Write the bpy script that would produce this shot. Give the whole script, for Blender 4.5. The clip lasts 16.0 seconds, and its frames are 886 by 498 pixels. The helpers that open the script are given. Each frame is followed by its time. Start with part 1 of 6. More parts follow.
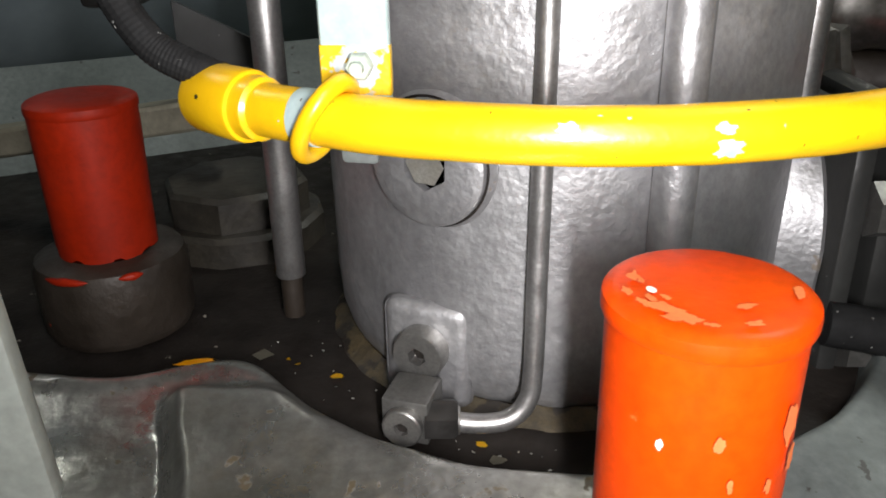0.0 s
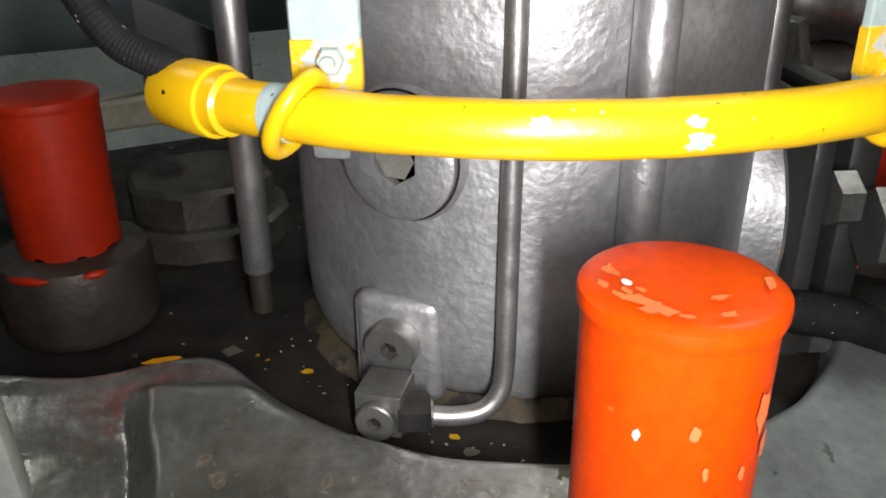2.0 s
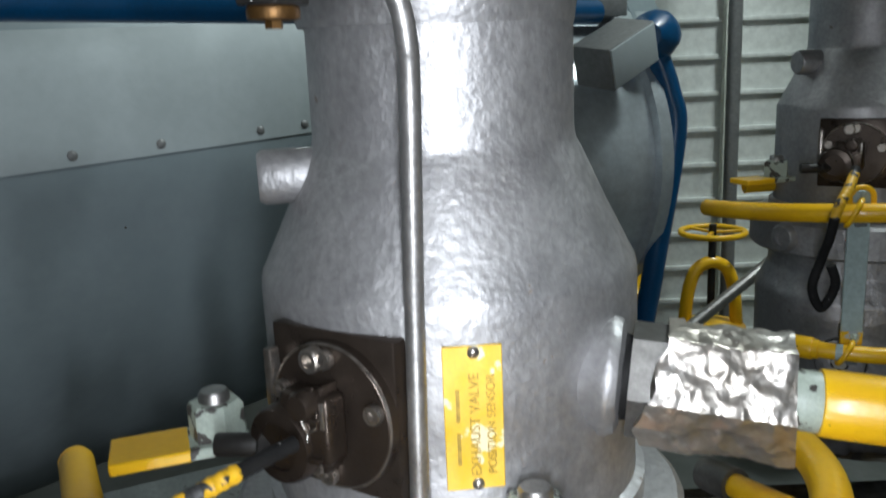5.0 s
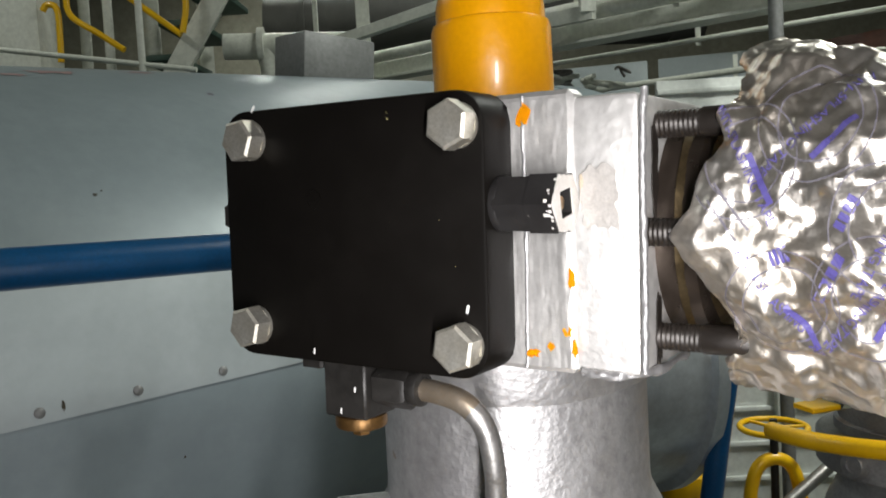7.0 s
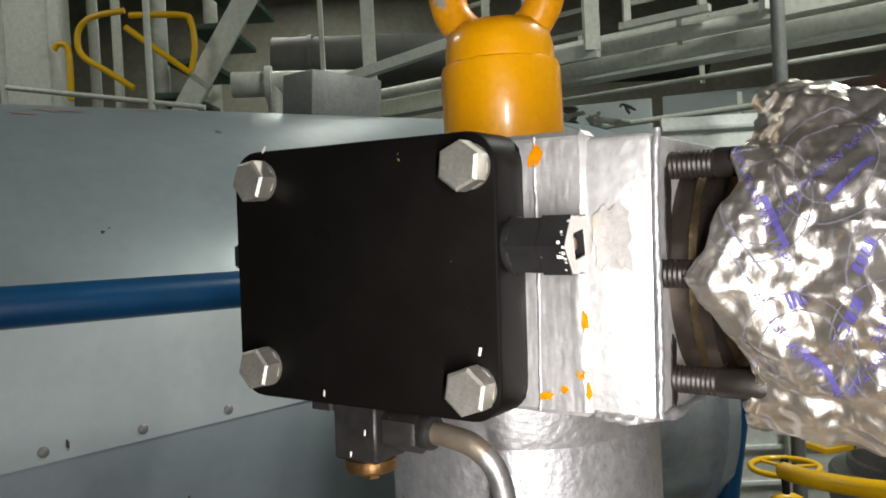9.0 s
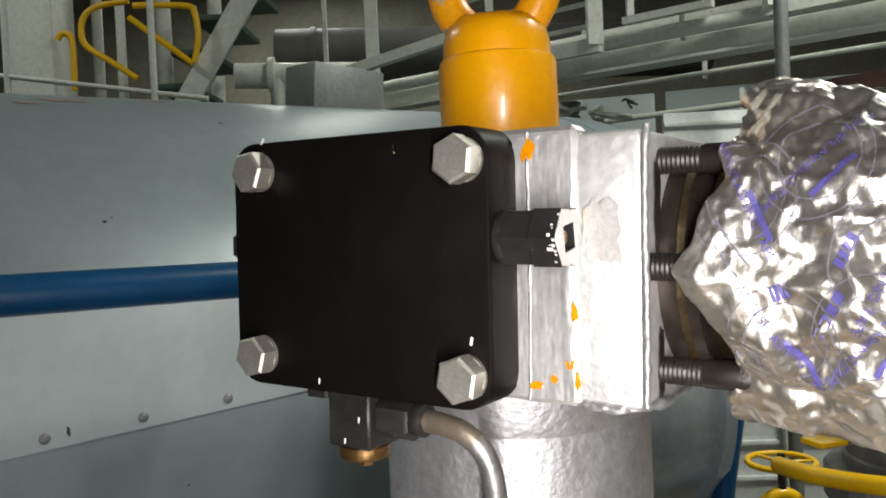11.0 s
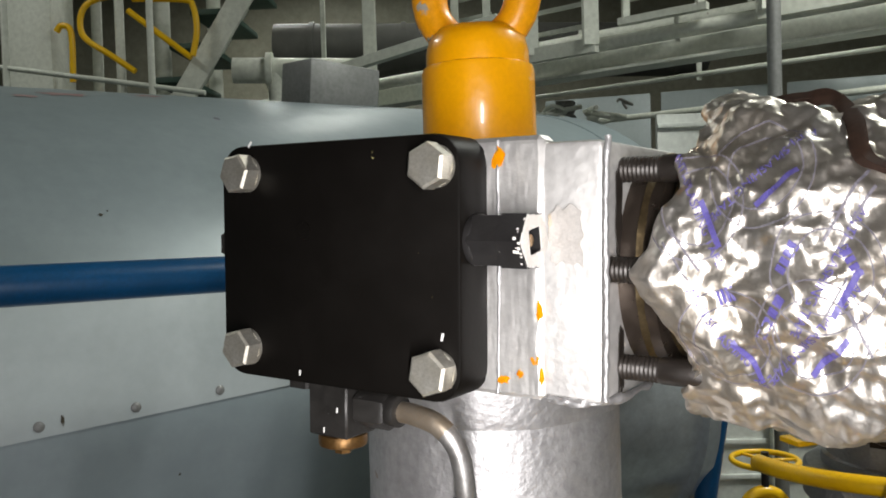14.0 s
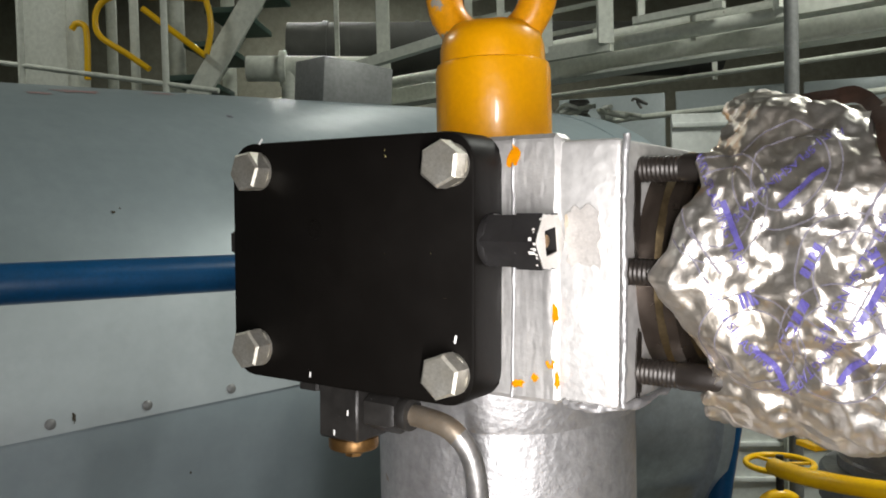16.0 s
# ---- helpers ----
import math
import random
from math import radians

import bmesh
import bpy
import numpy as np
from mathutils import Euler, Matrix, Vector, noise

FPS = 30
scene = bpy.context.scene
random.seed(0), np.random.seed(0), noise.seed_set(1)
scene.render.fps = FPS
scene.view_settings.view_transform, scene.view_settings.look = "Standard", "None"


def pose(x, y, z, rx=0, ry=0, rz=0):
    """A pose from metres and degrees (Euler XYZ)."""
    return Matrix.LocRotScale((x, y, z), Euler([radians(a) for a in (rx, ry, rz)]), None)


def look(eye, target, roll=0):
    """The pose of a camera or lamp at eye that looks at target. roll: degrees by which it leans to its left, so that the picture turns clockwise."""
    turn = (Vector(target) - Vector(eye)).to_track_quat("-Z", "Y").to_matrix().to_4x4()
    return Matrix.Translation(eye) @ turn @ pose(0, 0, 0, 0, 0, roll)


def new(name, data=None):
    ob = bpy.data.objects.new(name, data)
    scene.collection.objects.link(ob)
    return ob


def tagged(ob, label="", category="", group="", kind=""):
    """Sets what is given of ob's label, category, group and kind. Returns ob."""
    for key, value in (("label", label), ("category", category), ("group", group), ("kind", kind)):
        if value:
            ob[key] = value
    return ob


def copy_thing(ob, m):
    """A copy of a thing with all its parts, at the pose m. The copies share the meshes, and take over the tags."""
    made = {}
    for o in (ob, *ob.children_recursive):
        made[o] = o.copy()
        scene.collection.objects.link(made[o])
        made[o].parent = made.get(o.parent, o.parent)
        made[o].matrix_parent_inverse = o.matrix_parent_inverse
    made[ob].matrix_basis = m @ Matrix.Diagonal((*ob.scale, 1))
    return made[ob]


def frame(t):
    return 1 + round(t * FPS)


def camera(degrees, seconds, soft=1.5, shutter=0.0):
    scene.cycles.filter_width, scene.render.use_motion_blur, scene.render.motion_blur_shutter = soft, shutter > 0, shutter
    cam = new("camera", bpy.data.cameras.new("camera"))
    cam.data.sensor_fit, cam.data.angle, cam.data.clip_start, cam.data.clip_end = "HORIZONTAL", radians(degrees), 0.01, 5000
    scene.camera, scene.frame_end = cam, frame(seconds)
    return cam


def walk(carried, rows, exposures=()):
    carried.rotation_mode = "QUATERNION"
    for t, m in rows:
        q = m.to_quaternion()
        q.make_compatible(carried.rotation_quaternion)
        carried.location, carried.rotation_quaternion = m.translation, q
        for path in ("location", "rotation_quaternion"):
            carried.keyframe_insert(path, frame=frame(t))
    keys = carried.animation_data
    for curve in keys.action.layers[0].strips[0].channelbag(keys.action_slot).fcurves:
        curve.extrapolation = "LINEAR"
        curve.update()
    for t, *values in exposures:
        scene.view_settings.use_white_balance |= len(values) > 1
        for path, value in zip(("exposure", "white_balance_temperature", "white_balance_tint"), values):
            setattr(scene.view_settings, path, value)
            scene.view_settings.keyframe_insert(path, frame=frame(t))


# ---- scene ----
from mathutils.bvhtree import BVHTree

cam = camera(56.6, 16.0, soft=1.8, shutter=0.3)
METRES, EYE, TILT, LEAN, TURN = 1.05, 0.75, -24.0, 1.0, 0.0
ROWS = [
    (0.0, 0.0, 0.0, 0.0, 0.0, 0.0, -0.0),
    (0.5, -0.0146, 0.0122, -0.0054, -0.73, -0.2, 0.32),
    (1.0, -0.0132, 0.0118, -0.0072, -1.69, -0.38, 0.58),
    (1.5, -0.0139, 0.0112, -0.0011, -2.39, -0.62, 0.63),
    (2.0, -0.0077, -0.0001, 0.0026, -2.66, -0.67, 0.74),
    (2.5, 0.0031, -0.0252, 0.0353, -2.91, -0.38, 0.58),
    (3.0, 0.0254, -0.0713, 0.1277, -3.0, 0.33, 0.39),
    (3.5, 0.0449, -0.1296, 0.2278, -2.91, 2.87, 0.39),
    (4.0, 0.0626, -0.1832, 0.3376, -2.95, 6.84, 0.88),
    (4.5, 0.0923, -0.2287, 0.4234, -2.4, 8.86, 1.5),
    (5.0, 0.0971, -0.2691, 0.5233, 0.02, 11.46, 1.58),
    (7.5, 0.0663, -0.3443, 0.7466, 2.94, 21.64, 0.95),
    (8.0, 0.069, -0.3407, 0.7464, 3.04, 22.25, 0.89),
    (8.5, 0.0648, -0.3452, 0.743, 3.23, 22.69, 0.97),
    (9.0, 0.0642, -0.343, 0.7434, 3.2, 22.98, 0.9),
    (11.5, 0.0757, -0.3637, 0.7328, 3.09, 22.45, 0.17),
    (12.0, 0.0798, -0.3797, 0.7282, 2.99, 22.46, 0.03),
    (12.5, 0.083, -0.3757, 0.7283, 2.79, 22.36, -0.06),
    (13.0, 0.0922, -0.3808, 0.7243, 2.64, 22.19, -0.14),
    (13.5, 0.0913, -0.3858, 0.7261, 2.56, 22.18, -0.24),
    (14.0, 0.0914, -0.3883, 0.7271, 2.64, 22.21, -0.35),
    (14.5, 0.0861, -0.3739, 0.7334, 2.88, 22.2, -0.44),
    (15.0, 0.0917, -0.3708, 0.735, 2.99, 22.3, -0.67),
    (15.5, 0.0864, -0.3682, 0.7345, 3.24, 22.25, -0.87),
    (16.0, 0.0898, -0.3757, 0.7334, 3.31, 22.13, -0.98),
]
walk(cam, [(t, pose(0, 0, EYE, TILT, LEAN, TURN) @ pose(METRES * x, METRES * y, METRES * z, 90 + pitch, roll, yaw)) for t, x, y, z, yaw, pitch, roll in ROWS],
     exposures=[(0.0, -0.25, 6450, 11), (2.0, -0.33, 6450, 11), (2.5, -0.50, 6450, 11), (3.0, -0.82, 6400, 11), (3.5, -1.0, 6500, 10), (4.0, -0.98, 6200, 8), (4.5, -0.70, 6000, 7), (5.0, -0.50, 5900, 7), (7.5, -0.14, 6600, 11), (16.0, -0.12, 6600, 11)])

# ---- light ----
world = bpy.data.worlds.new("engine_room_air")
scene.world = world
world.use_nodes = True
world.node_tree.nodes["Background"].inputs[0].default_value = (0.80, 0.92, 0.95, 1)
world.node_tree.nodes["Background"].inputs[1].default_value = 0.002


def area_lamp(name, eye, target, sx, sy, watts, colour, spread=180, roll=0):
    data = bpy.data.lights.new(name, "AREA")
    data.shape, data.size, data.size_y, data.energy, data.color = "RECTANGLE", sx, sy, watts, colour
    data.spread = radians(spread)
    ob = new(name, data)
    ob.matrix_world = look(eye, target, roll)
    return ob


# the hand torch that travels with the phone, as two tall narrow lamps along its way
area_lamp("torch", (0.140, -0.12, 1.36), (0.14, 0.9, 1.26), 0.03, 0.80, 8.0, (1.0, 0.98, 0.98), 110, -6)
area_lamp("torch_low", (0.055, -0.05, 0.69), (0.10, 0.9, 0.36), 0.022, 0.20, 4.2, (1.0, 0.98, 0.98), 110, -4)
# fluorescent fittings of the hall
for lx, ly, power in ((-3.4, 3.0, 34), (2.4, 2.3, 150), (-0.3, 5.6, 18), (-1.6, 7.6, 50)):
    area_lamp("hall_light", (lx, ly, 4.35), (lx, ly, 0), 0.3, 1.3, power, (0.96, 1.0, 0.93))


# ---- materials ----
def mat(name, col, col2=None, scale=9.0, rough=0.5, rough2=None, metal=0.0, bump=0.0, bscale=90.0, spot=None, spot_scale=30.0, spot_cut=0.68, coat=0.0, emit=0.0, spot_metal=0.0, fine=0.72, lumps=0.0):
    m = bpy.data.materials.new(name)
    m.use_nodes = True
    nt = m.node_tree
    n, l = nt.nodes, nt.links
    b = n["Principled BSDF"]
    co = n.new("ShaderNodeTexCoord").outputs["Object"]

    def tex(sc, detail=5.0, rough_n=0.6):
        t = n.new("ShaderNodeTexNoise")
        t.inputs["Scale"].default_value, t.inputs["Detail"].default_value, t.inputs["Roughness"].default_value = sc, detail, rough_n
        l.new(co, t.inputs["Vector"])
        return t.outputs["Fac"]

    def ramp(fac, a, bb):
        r = n.new("ShaderNodeMapRange")
        r.inputs["From Min"].default_value, r.inputs["From Max"].default_value = a, bb
        l.new(fac, r.inputs["Value"])
        return r.outputs["Result"]

    def mix(fac, a, c):
        x = n.new("ShaderNodeMix")
        x.data_type = "RGBA"
        l.new(fac, x.inputs[0])
        for sock, v in ((x.inputs[6], a), (x.inputs[7], c)):
            if isinstance(v, tuple):
                sock.default_value = (*v, 1)
            else:
                l.new(v, sock)
        return x.outputs[2]

    col2 = col2 or tuple(c * 0.8 for c in col)
    base = mix(ramp(tex(scale), 0.36, 0.66), col, col2)
    base = mix(ramp(tex(scale * 11, 3.0), 0.30, 0.95), base, tuple(c * fine for c in col2))
    if spot:
        mask = ramp(tex(spot_scale, 4.0, 0.55), spot_cut, spot_cut + 0.02)
        base = mix(mask, base, spot)
        if metal:
            inv = n.new("ShaderNodeMapRange")
            inv.inputs["To Min"].default_value, inv.inputs["To Max"].default_value = metal, spot_metal
            l.new(mask, inv.inputs["Value"])
            l.new(inv.outputs["Result"], b.inputs["Metallic"])
    l.new(base, b.inputs["Base Color"])
    if not (spot and metal):
        b.inputs["Metallic"].default_value = metal
    rr = n.new("ShaderNodeMapRange")
    rr.inputs["From Min"].default_value, rr.inputs["From Max"].default_value = 0.3, 0.7
    rr.inputs["To Min"].default_value, rr.inputs["To Max"].default_value = rough, rough2 if rough2 is not None else min(1, rough * 1.35)
    l.new(tex(scale * 2.3), rr.inputs["Value"])
    l.new(rr.outputs["Result"], b.inputs["Roughness"])
    b.inputs["Coat Weight"].default_value = coat
    b.inputs["Coat Roughness"].default_value = 0.12
    if bump:
        bn = n.new("ShaderNodeBump")
        bn.inputs["Strength"].default_value, bn.inputs["Distance"].default_value = bump, 0.002
        height = tex(bscale, 3.0, 0.5)
        if lumps:
            low = n.new("ShaderNodeMath")
            low.operation = "MULTIPLY_ADD"
            low.inputs[1].default_value = lumps
            l.new(tex(bscale * 0.3, 2.0, 0.45), low.inputs[0])
            l.new(height, low.inputs[2])
            height = low.outputs[0]
        l.new(height, bn.inputs["Height"])
        l.new(bn.outputs["Normal"], b.inputs["Normal"])
    if emit:
        b.inputs["Emission Color"].default_value = (*col, 1)
        b.inputs["Emission Strength"].default_value = emit
    return m


SILVER = mat("silver_paint", (0.49, 0.485, 0.485), (0.37, 0.365, 0.37), 9, 0.42, 0.56, 0.74, 0.6, 120, spot=(0.20, 0.17, 0.14), spot_scale=22, spot_cut=0.71, lumps=0.8)
SILVER_BRIGHT = mat("bright_silver_paint", (0.72, 0.71, 0.69), (0.63, 0.615, 0.60), 8, 0.38, 0.52, 0.70, 0.35, 110, spot=(0.50, 0.42, 0.33), spot_scale=14, spot_cut=0.70, lumps=0.4)
CASTING = mat("oily_silver_casting", (0.48, 0.475, 0.45), (0.29, 0.285, 0.25), 7, 0.20, 0.44, 0.84, 0.8, 60, spot=(0.10, 0.08, 0.05), spot_scale=20, spot_cut=0.64, lumps=2.0)
OILY = mat("oily_dark_steel", (0.010, 0.008, 0.007), (0.026, 0.022, 0.019), 14, 0.35, 0.6, 0.0, 0.4, 120, spot=(0.30, 0.27, 0.22), spot_scale=55, spot_cut=0.71)
YELLOW = mat("yellow_gloss_paint", (0.90, 0.54, 0.004), (0.85, 0.48, 0.004), 8, 0.28, 0.40, 0.0, 0.18, 160, spot=(0.10, 0.07, 0.03), spot_scale=75, spot_cut=0.735, coat=0.15, fine=0.92)
YELLOW_OLD = mat("chipped_yellow_paint", (0.84, 0.54, 0.01), (0.74, 0.44, 0.01), 20, 0.3, 0.5, 0.0, 0.4, 120, spot=(0.42, 0.46, 0.46), spot_scale=30, spot_cut=0.51)
ORANGE_YELLOW = mat("orange_yellow_paint", (0.98, 0.44, 0.001), (0.95, 0.40, 0.001), 14, 0.28, 0.4, 0.0, 0.3, 60, spot=(0.20, 0.10, 0.03), spot_scale=60, spot_cut=0.73, coat=0.4, fine=0.9)
RED = mat("red_orange_paint", (0.67, 0.056, 0.0008), (0.60, 0.045, 0.0008), 10, 0.30, 0.42, 0.0, 0.15, 120, spot=(0.60, 0.10, 0.02), spot_scale=34, spot_cut=0.73)
RED.node_tree.nodes["Principled BSDF"].inputs["Specular IOR Level"].default_value = 0.14
# same red as the front cap, darkened for the weaker light on the rear caps
RED_DARK = mat("shaded_red_paint", (0.36, 0.018, 0.002), (0.25, 0.012, 0.002), 10, 0.42, 0.58, 0.0, 0.2, 90)
STRAP = mat("pale_blue_grey_paint", (0.44, 0.545, 0.54), (0.37, 0.465, 0.455), 9, 0.4, 0.55, 0.0, 0.15, 120, spot=(0.22, 0.23, 0.2), spot_scale=60, spot_cut=0.75)
STEEL = mat("bare_steel", (0.50, 0.49, 0.47), (0.36, 0.35, 0.33), 30, 0.30, 0.45, 0.9, 0.2, 200)
TUBE = mat("dull_steel_tube", (0.44, 0.43, 0.42), (0.33, 0.32, 0.31), 24, 0.34, 0.5, 0.85, 0.2, 160)
BRASS = mat("oily_brass", (0.24, 0.13, 0.04), (0.12, 0.065, 0.025), 40, 0.35, 0.5, 0.8, 0.2, 150)
BLACK = mat("matt_black_coating", (0.0042, 0.0036, 0.0031), (0.006, 0.0052, 0.0045), 12, 0.42, 0.55, 0.0, 0.08, 150, spot=(0.30, 0.26, 0.12), spot_scale=95, spot_cut=0.745)
BLACK_STEEL = mat("blackened_steel", (0.014, 0.013, 0.012), (0.030, 0.028, 0.026), 40, 0.36, 0.5, 0.2, 0.3, 150, spot=(0.40, 0.40, 0.40), spot_scale=120, spot_cut=0.72)
RUBBER = mat("black_rubber", (0.012, 0.012, 0.012), (0.022, 0.022, 0.022), 40, 0.5, 0.65, 0.0, 0.3, 200, spot=(0.45, 0.45, 0.42), spot_scale=110, spot_cut=0.70)
SENSOR = mat("dark_brown_bronze", (0.042, 0.032, 0.025), (0.070, 0.054, 0.043), 22, 0.24, 0.42, 0.7, 0.2, 120)
SCREW = mat("oily_steel_screw", (0.46, 0.43, 0.39), (0.26, 0.23, 0.20), 60, 0.25, 0.4, 0.9, 0.2, 200)
NUT_DARK = mat("oily_brown_nut", (0.024, 0.018, 0.013), (0.050, 0.039, 0.030), 16, 0.34, 0.6, 0.25, 0.7, 70, spot=(0.5, 0.06, 0.02), spot_scale=26, spot_cut=0.72)
BOLT = mat("zinc_bolt", (0.60, 0.59, 0.54), (0.46, 0.43, 0.36), 35, 0.42, 0.55, 0.8, 0.15, 160, spot=(0.32, 0.24, 0.10), spot_scale=45, spot_cut=0.70)
GREEN_NUT = mat("pale_green_chipped_nut", (0.48, 0.55, 0.47), (0.40, 0.46, 0.40), 30, 0.35, 0.5, 0.0, 0.25, 120, spot=(0.06, 0.055, 0.05), spot_scale=45, spot_cut=0.555)
FOIL = mat("crumpled_foil", (0.66, 0.64, 0.61), (0.54, 0.485, 0.41), 9, 0.30, 0.43, 0.92, 0.35, 150, lumps=1.3)
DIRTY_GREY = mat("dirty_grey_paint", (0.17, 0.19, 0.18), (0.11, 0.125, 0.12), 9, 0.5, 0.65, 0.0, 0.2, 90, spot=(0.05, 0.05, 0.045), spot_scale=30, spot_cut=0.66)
WRAP = mat("worn_spiral_wrap", (0.78, 0.46, 0.01), (0.70, 0.40, 0.01), 20, 0.4, 0.55, 0.0, 0.4, 120, spot=(0.03, 0.03, 0.03), spot_scale=60, spot_cut=0.54)
WRAP_WHITE = mat("white_spiral_wrap", (0.50, 0.50, 0.47), (0.36, 0.36, 0.34), 20, 0.4, 0.55, 0.0, 0.4, 120, spot=(0.02, 0.02, 0.02), spot_scale=60, spot_cut=0.50)
FOIL_BACK = mat("brown_tape_back", (0.085, 0.045, 0.03), (0.05, 0.028, 0.02), 20, 0.5, 0.6, 0.0, 0.3, 90)
INK = mat("violet_ink", (0.085, 0.070, 0.27), (0.11, 0.095, 0.30), 30, 0.4, 0.5)
INK_GREY = mat("grey_ink", (0.13, 0.12, 0.15), (0.18, 0.17, 0.20), 30, 0.4, 0.5)
INK_WORN = mat("worn_black_ink", (0.17, 0.12, 0.02), (0.52, 0.34, 0.04), 120, 0.5, 0.6)
INK_BLACK = mat("black_ink", (0.03, 0.025, 0.015), (0.05, 0.04, 0.02), 60, 0.5, 0.6)
STUD = mat("oily_black_thread", (0.016, 0.013, 0.011), (0.030, 0.024, 0.02), 30, 0.35, 0.5, 0.3, 0.2, 150)
PALE_PLATE = mat("pale_grey_green_paint", (0.36, 0.39, 0.35), (0.27, 0.29, 0.26), 7, 0.45, 0.6, 0.0, 0.2, 70, spot=(0.07, 0.065, 0.055), spot_scale=26, spot_cut=0.66)
OLIVE_DIRT = mat("olive_oily_dirt", (0.055, 0.048, 0.036), (0.022, 0.019, 0.015), 18, 0.4, 0.6, 0.1, 0.5, 90)
GRIME = mat("brown_oily_dirt", (0.10, 0.075, 0.035), (0.035, 0.028, 0.018), 40, 0.4, 0.6, 0.0, 0.6, 120, spot=(0.02, 0.016, 0.012), spot_scale=30, spot_cut=0.5)
NUT_GREY = mat("dull_grey_nut", (0.19, 0.185, 0.175), (0.12, 0.117, 0.108), 20, 0.34, 0.5, 0.6, 0.2, 100)
STAINED = mat("brown_stained_steel", (0.26, 0.19, 0.12), (0.38, 0.33, 0.27), 28, 0.36, 0.5, 0.75, 0.2, 150)
ORANGE_WORN = mat("worn_orange_yellow_paint", (0.93, 0.40, 0.004), (0.86, 0.35, 0.004), 14, 0.28, 0.45, 0.0, 0.4, 60, spot=(0.36, 0.33, 0.28), spot_scale=24, spot_cut=0.63)
STAIN = mat("pale_red_stain", (0.34, 0.20, 0.19), (0.40, 0.30, 0.30), 14, 0.5, 0.6)
WHITE_MARK = mat("white_paint_mark", (0.80, 0.80, 0.78), (0.7, 0.7, 0.68), 60, 0.5, 0.6)
LABEL = mat("yellow_plate", (0.76, 0.45, 0.015), (0.80, 0.55, 0.08), 26, 0.28, 0.42, 0.0, 0.15, 80, spot=(0.80, 0.72, 0.45), spot_scale=22, spot_cut=0.57)
CLAD = mat("grey_painted_cladding", (0.29, 0.345, 0.365), (0.255, 0.31, 0.33), 2.2, 0.36, 0.45, 0.12, 0.06, 18, spot=(0.12, 0.13, 0.14), spot_scale=40, spot_cut=0.765, fine=0.93)
# on the lap sheet, most of the lightness is torch light put into the colour
CLAD_LIGHT = mat("light_cladding_plate", (0.46, 0.515, 0.525), (0.42, 0.475, 0.485), 3, 0.42, 0.55, 0.1, 0.06, 18, fine=0.93, spot=(0.12, 0.12, 0.12), spot_scale=30, spot_cut=0.78)
# lighter than the receiver's cladding, with the torch's glare in the base colour
GALV_LIT = mat("torch_lit_galvanised_sheet", (0.70, 0.76, 0.79), (0.62, 0.68, 0.71), 3, 0.28, 0.36, 0.6, 0.06, 18)
BLUE = mat("blue_gloss_paint", (0.004, 0.078, 0.21), (0.004, 0.065, 0.17), 12, 0.28, 0.4, 0.0, 0.15, 70, coat=0.3)
WHITE = mat("cream_white_paint", (0.74, 0.76, 0.68), (0.66, 0.68, 0.60), 3, 0.45, 0.6, 0.0, 0.1, 50, spot=(0.28, 0.25, 0.18), spot_scale=12, spot_cut=0.75)
BEIGE = mat("dirty_beige_paint", (0.26, 0.24, 0.18), (0.18, 0.165, 0.12), 8, 0.5, 0.65, 0.0, 0.2, 60, spot=(0.06, 0.055, 0.045), spot_scale=20, spot_cut=0.68)
GREY_BOX = mat("grey_sheet_metal", (0.27, 0.275, 0.27), (0.22, 0.225, 0.22), 6, 0.45, 0.6, 0.3, 0.08, 60)
GREEN = mat("dark_green_tread", (0.03, 0.07, 0.05), (0.05, 0.09, 0.07), 20, 0.6, 0.7, 0.0, 0.2, 80)
WALL = mat("pale_green_wall", (0.24, 0.27, 0.23), (0.18, 0.20, 0.17), 1.4, 0.6, 0.7, 0.0, 0.05, 40)
PANEL_WHITE = mat("white_panel_paint", (0.82, 0.85, 0.81), (0.76, 0.79, 0.75), 2.5, 0.45, 0.6, 0.0, 0.05, 40)
DECKHEAD = mat("cream_deck_head_paint", (0.36, 0.35, 0.27), (0.28, 0.27, 0.21), 1.6, 0.6, 0.75, 0.0, 0.05, 30)
DARK = mat("dark_ceiling_steel", (0.05, 0.05, 0.045), (0.09, 0.09, 0.08), 2.5, 0.7, 0.8, 0.0, 0.1, 30)
FLOOR = mat("oily_deck_plate", (0.10, 0.11, 0.10), (0.16, 0.17, 0.16), 3, 0.4, 0.6, 0.1, 0.2, 60)
MACHINE = mat("dark_machine_paint", (0.028, 0.028, 0.027), (0.055, 0.055, 0.052), 9, 0.32, 0.5, 0.4, 0.3, 70, spot=(0.3, 0.3, 0.28), spot_scale=60, spot_cut=0.73)
LAGGING = mat("foil_lagging", (0.36, 0.35, 0.33), (0.17, 0.16, 0.145), 9, 0.35, 0.5, 0.8, 0.9, 35)


HOUSING = mat("chipped_black_paint", (0.013, 0.012, 0.012), (0.020, 0.019, 0.019), 30, 0.36, 0.5, 0.0, 0.2, 160, spot=(0.30, 0.28, 0.25), spot_scale=120, spot_cut=0.745)
BARE_EDGE = mat("bare_white_rim", (0.74, 0.72, 0.69), (0.60, 0.57, 0.53), 60, 0.5, 0.65, 0.0, 0.4, 150)
PIN = mat("worn_brown_pin", (0.34, 0.22, 0.11), (0.16, 0.10, 0.05), 90, 0.26, 0.42, 0.85, 0.1, 200)
FLANGE_OIL = mat("oily_brown_flange", (0.17, 0.125, 0.065), (0.06, 0.042, 0.022), 16, 0.24, 0.40, 0.8, 0.25, 80)
